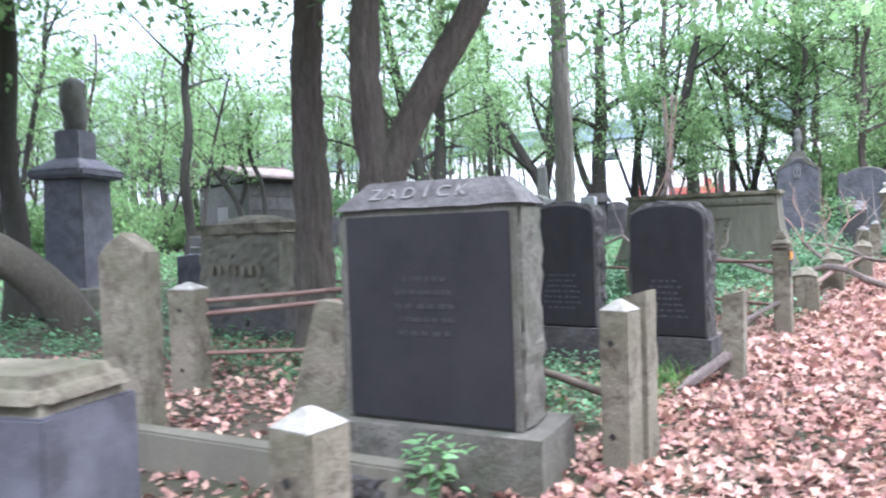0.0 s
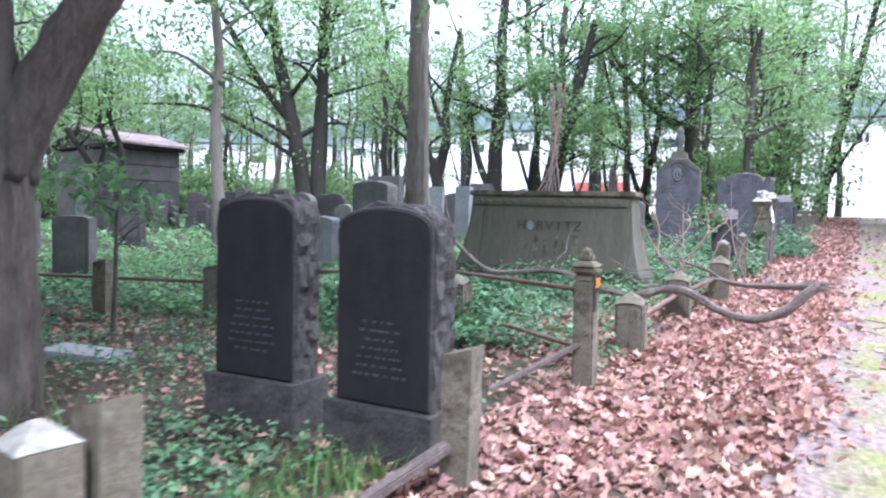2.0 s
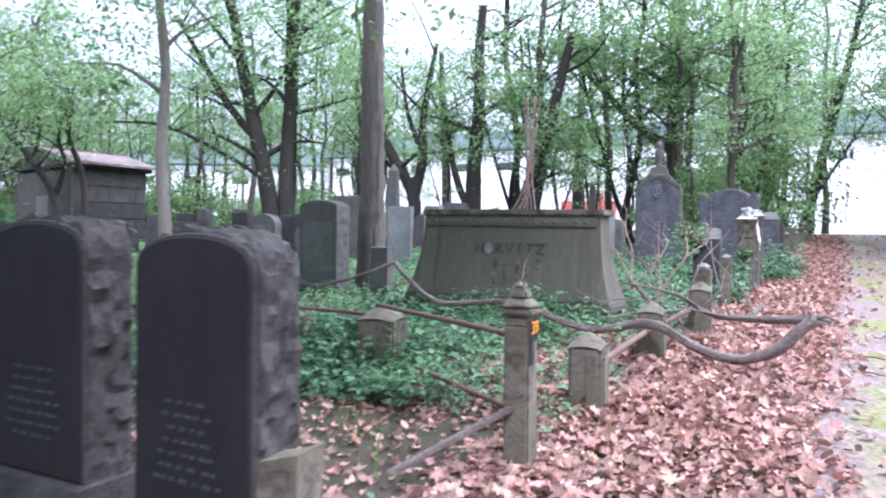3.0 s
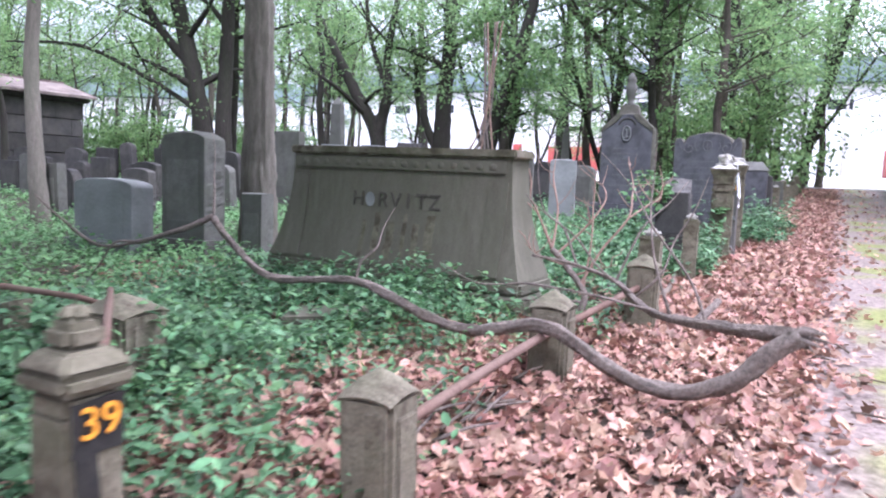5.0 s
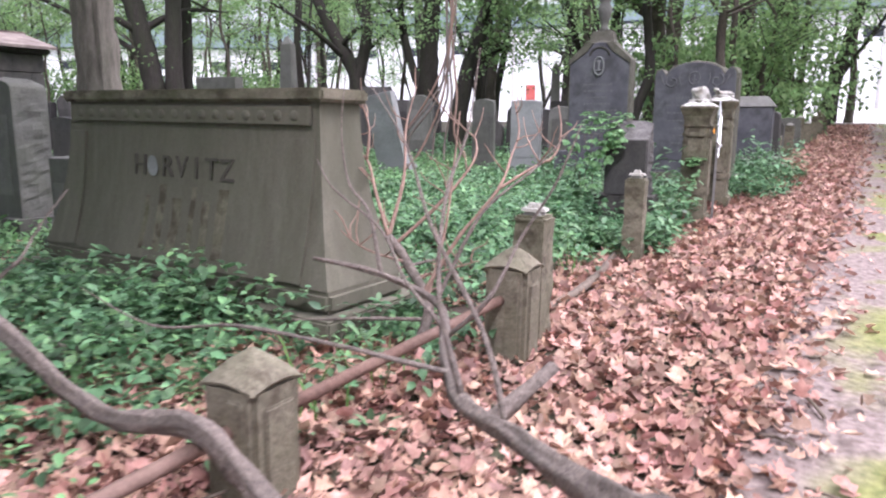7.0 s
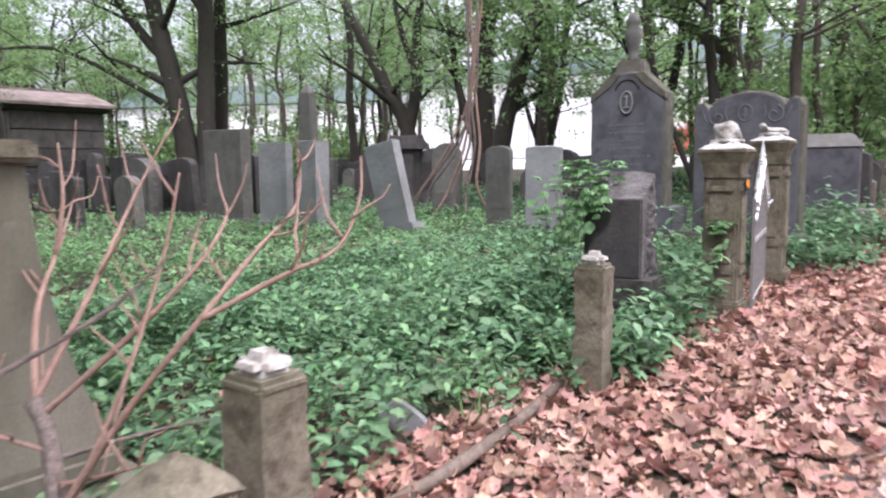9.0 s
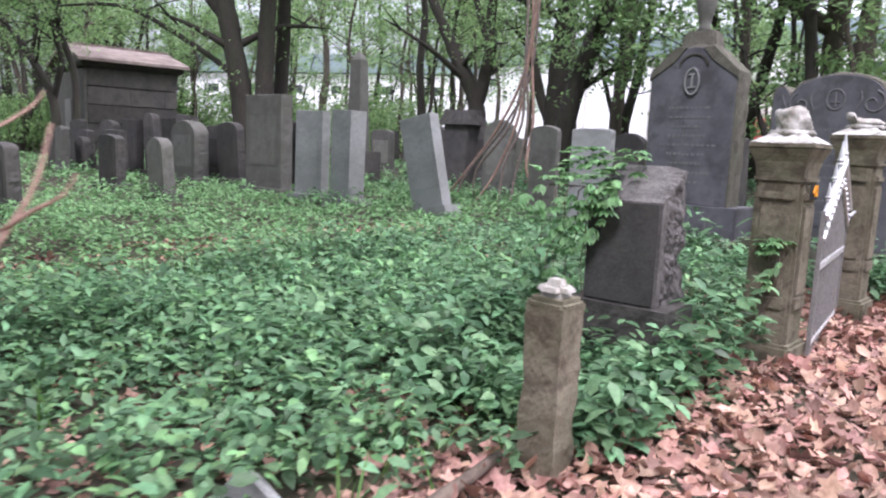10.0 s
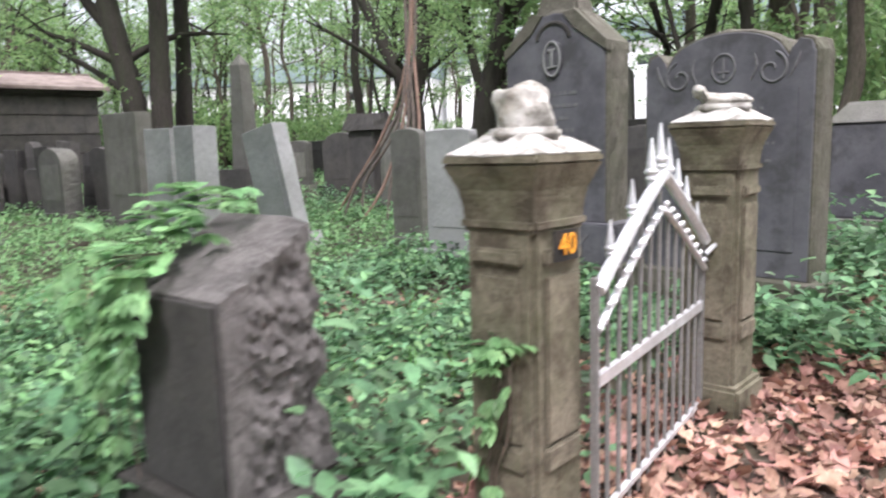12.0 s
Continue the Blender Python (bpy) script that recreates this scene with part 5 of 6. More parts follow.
def bare_vine():
    """A bare reddish shrub: one grey stem from the ground, long arms that curl up at their tips, many side twigs."""
    o = Vector((-1.95, 12.6, gz(-1.95, 12.6) - 0.05))
    t = thing("bare_vine", "reddish bare vine shrub with curling arms by the fence", "bare vine", pose(*o))
    rr = random.Random(9)
    arms = (("main_stem", DEADWOOD, 0.03, ((-1.95, 12.6, 0.42), (-1.87, 12.74, 0.74), (-2.08, 12.84, 0.98), (-2.25, 12.86, 1.14))),
            ("arm", TWIGRED, 0.017, ((-2.25, 12.86, 1.14), (-2.42, 12.95, 1.42), (-2.6, 13.1, 1.6), (-2.95, 13.3, 1.72), (-3.35, 13.5, 1.8))),
            ("arm", TWIGRED, 0.015, ((-2.6, 13.1, 1.6), (-2.62, 13.15, 1.82), (-2.75, 13.2, 2.05))),
            ("arm", TWIGRED, 0.017, ((-1.93, 12.77, 0.84), (-1.8, 12.95, 1.16), (-1.62, 13.12, 1.46), (-1.66, 13.38, 1.66), (-1.72, 13.6, 1.8), (-1.8, 13.68, 2.0))),
            ("arm", TWIGRED, 0.013, ((-1.62, 13.12, 1.46), (-1.5, 13.35, 1.58), (-1.43, 13.53, 1.66), (-1.45, 13.66, 1.82), (-1.5, 13.72, 1.97))),
            ("arm", TWIGRED, 0.016, ((-2.2, 12.86, 1.1), (-2.0, 13.08, 1.36), (-1.9, 13.3, 1.6), (-1.97, 13.46, 1.74), (-2.1, 13.55, 1.8))),
            ("arm", TWIGRED, 0.017, ((-2.25, 12.86, 1.14), (-2.3, 13.1, 1.5), (-2.46, 13.36, 1.82), (-2.5, 13.55, 2.1))),
            ("arm", TWIGRED, 0.014, ((-1.9, 12.76, 0.8), (-1.92, 13.0, 1.2), (-1.98, 13.2, 1.6), (-2.0, 13.3, 1.92))),
            ("arm", DEADWOOD, 0.013, ((-2.08, 12.84, 0.98), (-2.14, 13.2, 0.95), (-2.19, 13.51, 0.9))),
            ("arm", TWIGRED, 0.012, ((-2.0, 12.82, 0.92), (-1.82, 12.9, 0.98), (-1.65, 12.95, 1.04))),
            ("arm", TWIGRED, 0.011, ((-2.1, 12.84, 1.0), (-2.3, 12.7, 1.08), (-2.42, 12.6, 1.2))),
            ("arm", DEADWOOD, 0.016, ((-1.9, 12.7, 0.7), (-2.1, 12.5, 0.72), (-2.5, 12.3, 0.7), (-2.9, 12.2, 0.66))))
    for name, mat, r0, pts in arms:
        n = len(pts)
        bm = bmesh.new()
        tube(bm, [Vector(p) - o for p in pts], [r0 * (0.8 - 0.55 * k / (n - 1)) if name == "arm" else r0 for k in range(n)], 9, 0.04, 0.35, n)
        arm = part(name, bm, mat, t, "grey woody stem" if mat is DEADWOOD else "", None, True)
        if mat is DEADWOOD:
            continue
        for k in range(5):
            i = rr.randrange(max(1, n - 3), n)
            p = Vector(pts[i - 1]).lerp(Vector(pts[i]), rr.uniform(0.1, 0.9)) - o
            w = Vector((rr.uniform(-0.16, 0.1), rr.uniform(-0.05, 0.14), rr.uniform(0.02, 0.16)))
            bm = bmesh.new()
            tube(bm, [p, p + w * 0.6 + Vector((rr.uniform(-0.03, 0.03), 0, rr.uniform(-0.03, 0.03))), p + w * 1.3, p + w * 1.6 + Vector((0, 0, rr.uniform(0.0, 0.08)))], [0.0055, 0.0045, 0.0035, 0.002], 6, 0.04, 0.3)
            part("twig", bm, mat, arm, "", None, True)
    return t


bare_vine()

# ---- trees ----


def crown_points(anchors, n, spread, gen, flat=0.7):
    pick = anchors[gen.integers(0, len(anchors), n)]
    return pick + gen.normal(0, 1, (n, 3)) * np.array((spread, spread, spread * flat))


def leaf_cloud(name, anchors, clumps, per, spread, clump_size, size, seed, template=DIAMOND):
    """Leaves in small clumps round the given points, with gaps between."""
    gen = np.random.default_rng(seed)
    c = crown_points(np.array(anchors, float), clumps, spread, gen)
    p = np.repeat(c, per, 0) + gen.normal(0, 1, (clumps * per, 3)) * np.array((clump_size, clump_size, clump_size * 0.45))
    n = len(p)
    return scatter_mesh(name, *template, p, gen.uniform(0, 6.28, n), gen.normal(-0.35, 0.5, n), gen.normal(0, 0.5, n), gen.uniform(0.7, 1.3, n) * size)


def tree(x, y, stems, mat, label, seed, crown=None, limbs=5, reach=2.0, group="cemetery trees", leaf=0.14, clumps=380, per=14, sides=12, spread=0.8, low=0.42):
    """stems: lists of (dx, dy, height, radius). Limbs fork off the upper half; leaves sit at their ends."""
    t = thing("tree", label, "tree", pose(x, y, gz(x, y) - 0.15), group)
    rr = random.Random(seed)
    bm = bmesh.new()
    anchors = []
    for pts in stems:
        p = [Vector((a, b, h)) for a, b, h, _ in pts]
        rad = [q[3] for q in pts]
        tube(bm, p, rad, sides, 0.25 if sides < 20 else 0.1, 0.16, seed, 0.0 if sides < 20 else 0.17)
        for k in range(limbs):
            u = rr.uniform(low, 0.98) * (len(p) - 1)
            i = min(int(u), len(p) - 2)
            s = p[i].lerp(p[i + 1], u - i)
            r0 = (rad[i] * (1 - u + i) + rad[i + 1] * (u - i)) * 0.5
            a = rr.uniform(0, 6.28)
            w = Vector((math.cos(a), math.sin(a), rr.uniform(0.15, 0.8))) * reach * rr.uniform(0.6, 1.2)
            mid = s + w * 0.5 + Vector((rr.uniform(-0.2, 0.2), rr.uniform(-0.2, 0.2), rr.uniform(0.0, 0.3)))
            end = s + w + Vector((0, 0, rr.uniform(-0.2, 0.5)))
            tube(bm, [s, mid, end], [r0, r0 * 0.6, 0.012], 6, 0.3, 0.2, k)
            for e in range(2):
                tw = mid.lerp(end, rr.uniform(0.2, 0.9))
                te = tw + Vector((rr.uniform(-0.8, 0.8), rr.uniform(-0.8, 0.8), rr.uniform(-0.3, 0.6))) * reach * 0.5
                tube(bm, [tw, te], [r0 * 0.35, 0.006], 5, 0.3, 0.1, e)
                anchors.append(tuple(te))
            anchors += [tuple(end), tuple(mid.lerp(end, 0.6))]
    part("trunk", bm, mat, t, "", None, True)
    if crown != "none":
        me = leaf_cloud("crown", anchors, clumps, per, spread, 0.26, leaf, seed)
        place_mesh("crown", me, CANOPY, t, "loose bright green leaves")
    return t


def straight(h, r, lx=0.0, ly=0.0, n=6, wob=0.08, seed=0):
    rr = random.Random(seed)
    return [(lx * (i / n) + rr.uniform(-wob, wob) * (i > 0), ly * (i / n) + rr.uniform(-wob, wob) * (i > 0), h * i / n, r * (1.25 if i == 0 else 1 - 0.55 * i / n)) for i in range(n + 1)]


# crowns of the next three trees, above the view, enlarged to shade the graves
tree(-5.8, 5.2, [straight(9, 0.21, -0.2, 0.1, seed=1)], BARK, "straight rough-barked tree trunk beside the graves", 1, sides=44, limbs=16, reach=3.8, clumps=2400, spread=1.2, low=0.66)
tree(-4.62, 4.98, [[(0, 0, 0, 0.27), (0, 0.02, 1.2, 0.2), (-0.02, 0.02, 2.1, 0.17), (-0.06, -0.05, 3.0, 0.15), (-0.05, 0.05, 4.4, 0.13), (0.1, 0.2, 7.5, 0.1)],
                   [(0.03, 0.06, 1.75, 0.15), (0.16, 0.18, 2.3, 0.155), (0.42, 0.44, 3.0, 0.145), (0.8, 0.85, 4.0, 0.13), (1.4, 1.5, 6.5, 0.1)]], BARK, "thick forked tree with deeply furrowed bark", 2, sides=44, limbs=14, reach=4.2, clumps=2900, spread=1.2, low=0.78)
tree(-7.4, 14.3, [straight(11, 0.24, -0.1, 0.1, seed=3, wob=0.04)], PALEBARK, "straight grey tree trunk behind the long monument", 3, sides=44, limbs=10, reach=3.4, clumps=900, spread=1.0, low=0.6)
tree(-13.4, 14.6, [straight(10, 0.16, -0.8, 0.2, seed=4)], PALEBARK, "slender leaning grey tree", 4)
tree(-18.8, 23.5, [[(0, 0, 0, 0.4), (-0.1, 0, 2, 0.32), (-0.5, -0.25, 4.5, 0.28), (-1.0, -0.5, 7, 0.23), (-1.7, -0.8, 11, 0.15)],
                    [(-0.3, -0.1, 4.2, 0.17), (-1.5, -0.8, 5.8, 0.14), (-3.2, -1.7, 9.0, 0.08)],
                    [(-0.2, -0.1, 2.9, 0.09), (-1.6, -0.9, 3.9, 0.08), (-3.8, -2.0, 5.0, 0.06), (-6.2, -3.2, 5.1, 0.03)]], DARKBARK, "dark slanting ivy-clad tree trunk", 5, limbs=6, reach=2.6)
tree(-18.54, 23.95, [straight(11, 0.32, 0.1, 0.2, seed=6)], DARKBARK, "dark straight tree trunk beside its twin", 6, limbs=6, reach=2.6)
tree(-19.3, 24.9, [straight(11, 0.27, 0.3, 0.3, seed=7)], DARKBARK, "dark straight tree trunk beside its twin", 7, limbs=6, reach=2.6)
tree(-18.46, 33.0, [[(0, 0, 0, 0.4), (0, 0, 2.4, 0.31), (-1.2, -0.2, 4.6, 0.25), (-3.2, -0.4, 8, 0.14)], [(0, 0, 2.2, 0.26), (0.4, 0.2, 4.5, 0.22), (0.3, 0.3, 6.2, 0.18), (1.0, 0.4, 10, 0.1)],
                    [(0.35, 0.2, 4.6, 0.15), (-0.5, 0.1, 6.8, 0.1), (-0.8, 0, 9, 0.07)]], DARKBARK, "low-forked bare-limbed dark tree", 8, limbs=4, reach=3, clumps=260)
tree(-16.1, 34.8, [straight(12, 0.46, 0.3, 0.3, seed=9), [(0.1, 0, 1.2, 0.22), (-1.0, 0, 3.6, 0.17), (-1.9, 0.2, 7.5, 0.1)]], DARKBARK, "thick dark tree trunk hung with vines", 9, limbs=7, reach=2.5)
tree(-26.2, 50.0, [straight(14, 0.42, -0.8, 0.2, seed=19)], DARKBARK, "tall dark tree at the yard's edge", 19, limbs=7, reach=3)
tree(-10.3, 27.3, [[(0, 0, 0, 0.28), (0.3, 0, 2, 0.24), (1.2, 0.2, 5, 0.2), (1.9, 0.3, 8, 0.12)]], DARKBARK, "leaning dark tree hung with ivy", 10, limbs=9, reach=1.9, low=0.25, spread=0.5, clumps=520)
tree(-16.8, 52.5, [straight(13, 0.5, 0.3, 0, seed=20)], DARKBARK, "ivy-covered tree at the yard's edge", 20, limbs=16, reach=2.4, low=0.12, clumps=700)
tree(-5.87, 32.1, [straight(14, 0.27, 0.1, 0.1, seed=11), [(0, 0, 4.0, 0.2), (-1.2, -0.3, 5.0, 0.18), (-3.2, -0.6, 7.2, 0.1)]], BARK, "tall tree with a heavy side limb", 11, limbs=7, reach=3)
tree(-7.1, 39.5, [straight(14, 0.36, 0.1, 0, seed=12)], BARK, "tall straight tree behind the monument", 12, limbs=6, reach=3)
tree(-3.9, 48.7, [straight(14, 0.33, -0.3, 0, seed=21)], DARKBARK, "tall dark tree near the end of the path", 21, limbs=9, reach=2.8, low=0.3, clumps=520)
tree(-1.85, 46.8, [straight(13, 0.3, 2.6, 0.2, seed=22), [(0.3, 0, 2.0, 0.12), (1.5, 0.2, 4.0, 0.09), (3.2, 0.3, 7.0, 0.05)]], DARKBARK, "dark tree leaning over the end of the path", 22, limbs=9, reach=2.8, low=0.3, clumps=520)
tree(-29.0, 21.2, [[(0, 0, 0, 0.2), (0.1, 0, 1.6, 0.17), (-0.2, -0.1, 2.8, 0.15), (-1.1, -0.7, 4.4, 0.13), (-2.0, -1.2, 5.6, 0.1), (-2.3, -1.4, 8, 0.06)],
                  [(-0.1, 0, 2.4, 0.12), (0.3, 0.2, 3.9, 0.1), (0.0, 0.1, 5.2, 0.08), (0.7, 0.5, 7.5, 0.05)], [(-0.9, -0.5, 4.0, 0.08), (-0.7, -0.3, 5.6, 0.07), (-1.3, -0.6, 8.0, 0.04)]], DARKBARK, "thin crooked dark tree near the mausoleum", 23, limbs=5, reach=2.2, clumps=300)
tree(-27.5, 21.5, [[(0, 0, 0, 0.15), (0.05, 0, 1.8, 0.13), (-0.15, 0, 3.4, 0.12), (-0.6, -0.3, 5.0, 0.1), (-0.5, -0.3, 6.4, 0.09), (-1.1, -0.6, 9, 0.05)]], DARKBARK, "thin crooked dark tree near the mausoleum", 24, limbs=5, reach=2.0, clumps=260)
tree(-10.2, 4.55, [[(0, 0.1, 0, 0.34), (-0.02, -0.05, 0.4, 0.29), (0.0, -0.45, 0.95, 0.28), (-0.15, -0.95, 1.4, 0.27), (-0.5, -1.7, 1.9, 0.24), (-0.9, -2.3, 3.2, 0.2), (-1.0, -2.6, 6, 0.14)]], BARK, "bowed grey tree trunk rising from the ground", 13, limbs=5, low=0.93)
tree(-12.4, 4.6, [straight(9, 0.2, 0.1, 0, seed=14)], DARKBARK, "dark tree trunk beside the pedestal monument", 14, limbs=5)

# hanging bare vines on the thick tree
t = thing("hanging_vine", "long bare woody vines hanging from the thick tree", "vine", pose(-8.6, 23.2, gz(-8.6, 23.2)))
for k in range(7):
    rr = random.Random(40 + k)
    foot = -1.3 + k * 0.38
    bm = bmesh.new()
    tube(bm, [(foot, rr.uniform(-0.5, 0.3), -0.05), (foot * 0.75 + rr.uniform(-0.15, 0.15), 0.0, 0.5 + rr.uniform(0, 0.3)), (foot * 0.35 + 0.3, 0.2, 1.5), (0.35 + rr.uniform(-0.1, 0.15), 0.3, 2.6), (rr.uniform(0.1, 0.7), 0.4, 5.0)], [0.022, 0.026, 0.026, 0.024, 0.02], 6, 0.2, 0.3)
    part("stem", bm, TWIGRED if k % 3 == 0 else DEADWOOD, t, "", None, True)

# woodland: slender trees, repeated
r = random.Random(77)
kinds = []
for k in range(4):
    seed = 100 + k
    stem = [straight(9 + k, 0.1 + 0.03 * k, r.uniform(-0.8, 0.8), r.uniform(-0.8, 0.8), 7, 0.2, seed)]
    if k % 2:
        stem.append([(0, 0, 0.4, 0.09), (0.5, 0.3, 2, 0.08), (0.9, 0.9, 4.5, 0.06), (1.6, 1.2, 7.5, 0.03)])
    kinds.append(tree(-30 - 4 * k, 47, stem, DARKBARK if k % 2 else BARK, "slender woodland tree with loose green leaves", seed, limbs=10, reach=2.3, leaf=0.16, clumps=135, per=19, sides=8, group="woodland trees", spread=0.55))
spots = []
for k in range(84):
    for _ in range(40):
        x, y = r.uniform(-60, 14), r.uniform(2, 52)
        near = x > -20 + (y < 14) * 4 and y < 29
        if near or (-2.8 < x < 3.2) or (x > 3 and y < 24) or (-37 < x < -25 and 16 < y < 30) or (-36 < x < -13 and 12 < y < 30):
            continue
        if all((x - u) ** 2 + (y - v) ** 2 > 4.5 for u, v in spots):
            spots.append((x, y))
            break
spots += [(4.2, 31), (3.6, 35), (4.8, 39), (3.5, 45), (-3.2, 30.5), (-3.6, 35), (-4.6, 41), (-3.4, 47), (-5.5, 31), (-12, 33), (-9, 35), (-15, 38), (2.4, 43.5), (-2.5, 43.5), (-0.9, 50.5), (3.0, 50), (4.5, 50), (-1.6, 51), (7, 44), (6, 36), (9, 40), (7.5, 30), (5.5, 26), (2.9, 42), (6.4, 24.5), (5.3, 28.5), (8.2, 27), (6.6, 33), (9.5, 34)] + [(-38 - 3.1 * (k % 7) + (k % 3), 22 + 5.5 * (k // 7) + (k % 4)) for k in range(21)]
for k, (x, y) in enumerate(spots):
    s = r.uniform(0.75, 1.25)
    copy_thing(kinds[k % 4], pose(x, y, gz(x, y) - 0.15, r.uniform(-4, 4), r.uniform(-4, 4), r.uniform(0, 360)) @ Matrix.Diagonal((s, s, s * r.uniform(0.9, 1.2), 1)))
for k, (x, y) in enumerate([(7.2, 30.5), (6.0, 38), (-3.1, 27.2), (-5.3, 28.6), (-2.6, 33)]):
    copy_thing(kinds[k % 4], pose(x, y, gz(x, y) - 0.15, 2, -3, 50 * k) @ Matrix.Diagonal((0.9, 0.9, 0.62, 1)))
# trees closing the far side of the path and the way back
for k in range(9):
    x, y = r.uniform(8, 15), -12 + k * 5
    copy_thing(kinds[k % 4], pose(x, y, gz(x, y) - 0.15, 0, 0, r.uniform(0, 360)))
for k in range(5):
    x, y = -10 + 5 * k, -14 + r.uniform(-3, 3)
    copy_thing(kinds[k % 4], pose(x, y, gz(x, y) - 0.15, 0, 0, r.uniform(0, 360)))
# low bushes in the wood
bush = thing("bush", "leafy green bush at the edge of the wood", "bush", pose(-34, 40, gz(-34, 40)), "woodland bushes")
for k in range(9):
    a = k * 0.7
    part("stem", tube(bmesh.new(), [(0, 0, -0.1), (math.cos(a) * 0.5, math.sin(a) * 0.5, 0.8), (math.cos(a) * 0.9, math.sin(a) * 0.9, 1.6)], [0.025, 0.018, 0.008], 5, 0.3, 0.1, k), BARK, bush, "", None, True)
place_mesh("crown", leaf_cloud("crown", [(0.9 * math.cos(a), 0.9 * math.sin(a), h) for a in np.arange(0, 6.28, 0.7) for h in (0.6, 1.2, 1.8)] + [(0, 0, 1.9)], 160, 14, 0.4, 0.22, 0.15, 9), CANOPY, bush, "loose green leaves")
for k in range(64):
    for _ in range(20):
        x, y = r.uniform(-60, -24), r.uniform(4, 46)
        if -38 < x < -24 and 14 < y < 31:
            continue
        s = r.uniform(0.8, 1.7)
        copy_thing(bush, pose(x, y, gz(x, y), 0, 0, r.uniform(0, 360)) @ Matrix.Diagonal((s, s, s, 1)))
        break
for x, y, k in ((-4.6, 30, 1.2), (-3.4, 34, 1.4), (-2.7, 40, 1.5), (-6.6, 36, 1.3), (-5.2, 43, 1.6)):
    copy_thing(bush, pose(x, y, gz(x, y), 0, 0, 40 * y) @ Matrix.Diagonal((k, k, k * 1.2, 1)))
sapling = thing("sapling", "young leafy sapling among the stones", "sapling", pose(-6.5, 7.05, gz(-6.5, 7.05)))
part("stem", tube(bmesh.new(), [(0, 0, -0.1), (0.05, 0, 0.8), (0.0, 0.05, 1.6)], [0.03, 0.022, 0.012], 6, 0.2, 0.2), BARK, sapling, "", None, True)
for k in range(8):
    a = k * 0.8
    part("twig", tube(bmesh.new(), [(0.02, 0.02, 0.9 + 0.08 * k), (0.45 * math.cos(a), 0.45 * math.sin(a), 1.25 + 0.06 * k)], [0.01, 0.004], 5, 0.2, 0.1), BARK, sapling, "", None, True)
place_mesh("leaves", leaf_cloud("leaves", [(0.42 * math.cos(k * 0.8), 0.42 * math.sin(k * 0.8), 1.25 + 0.06 * k) for k in range(8)] + [(0, 0, 1.7)], 22, 9, 0.16, 0.14, 0.13, 4, OVAL), IVY, sapling)

# leafy tip of an overhanging bough of the tree across the path
bough = thing("overhanging_bough", "thin bough with broad green leaves hanging over the path", "bough", pose(2.6, 3.6, gz(2.6, 3.6)))
bm = bmesh.new()
tube(bm, [(0.6, 0.2, -0.1), (0.5, 0.1, 1.6), (0.1, -0.1, 2.7), (-1.4, -0.7, 2.75), (-2.6, -0.95, 2.45), (-3.1, -1.05, 2.2)], [0.07, 0.055, 0.035, 0.02, 0.009, 0.004], 7, 0.15, 0.15)
part("stem", bm, BARK, bough, "", None, True)
gen = np.random.default_rng(12)
q = np.column_stack([gen.uniform(-3.2, -2.4, 34), gen.uniform(-1.3, -0.75, 34), gen.uniform(2.16, 2.6, 34)])
place_mesh("leaves", scatter_mesh("leaves", *OVAL, q, gen.uniform(0, 6.28, 34), gen.normal(-0.4, 0.4, 34), gen.normal(0, 0.3, 34), gen.uniform(0.08, 0.13, 34)), IVY, bough)

# ---- leaf litter, undergrowth, creeper ----


def spread(n, x0, x1, y0, y1, keep):
    p = np.stack([rng.uniform(x0, x1, n), rng.uniform(y0, y1, n)], -1)
    return p[rng.uniform(0, 1, n) < keep(p[:, 0], p[:, 1])]


def patch(x, y, f, seed):
    return np.array([noise.noise((a * f, b * f, seed)) for a, b in zip(x, y)])


def litter(name, p, size, label, lift=0.012):
    z = grid_gz(p[:, 0], p[:, 1])
    n = len(p)
    q = np.column_stack([p, z + rng.uniform(0.0, lift * 2, n) + 0.006])
    for k, form in enumerate((CURLED, FOLDED, TORN)):
        w = q[k::3]
        m = len(w)
        me = scatter_mesh(name, *form, w, rng.uniform(0, 6.28, m), rng.normal(0, 0.42, m), rng.normal(0, 0.42, m), rng.uniform(0.5, 1.5, m) * size)
        tagged(place_mesh(name, me, LITTER), label, "leaf litter", kind="stuff")


edge = lambda x, y: np.clip(1.1 - (x + 0.25 + 0.25 * patch(x, y, 0.8, 31.0)) / 0.5, 0.05, 1) * np.where(x > 0.0, 0.6, 1)
litter("leaf_litter", spread(26000, -1.8, 1.7, -3.0, 6.0, edge), 0.064, "carpet of dry brown leaves beside the path", 0.018)
litter("leaf_litter", spread(26000, -1.8, 1.7, 6.0, 14.5, edge), 0.08, "thick carpet of dry brown leaves beside the path", 0.022)
litter("leaf_litter", spread(44000, -1.8, 1.7, 14.5, 34, edge), 0.084, "thick carpet of dry brown leaves beside the path", 0.022)
litter("leaf_litter", spread(9000, -2.2, 1.6, 34, 48, edge), 0.11, "thin drift of dry leaves along the far path", 0.022)
litter("leaf_litter", spread(36000, -8.5, -1.7, -2, 9.5, lambda x, y: 0.72 * np.clip(0.62 + patch(x, y, 0.5, 8.0), 0, 1)), 0.062, "brown leaves lying among the graves")
litter("leaf_litter", spread(7000, -3.5, -1.7, 8.6, 12.6, lambda x, y: np.clip((x + 3.6) / 0.8, 0, 1)), 0.08, "brown leaves drifted inside the fence")
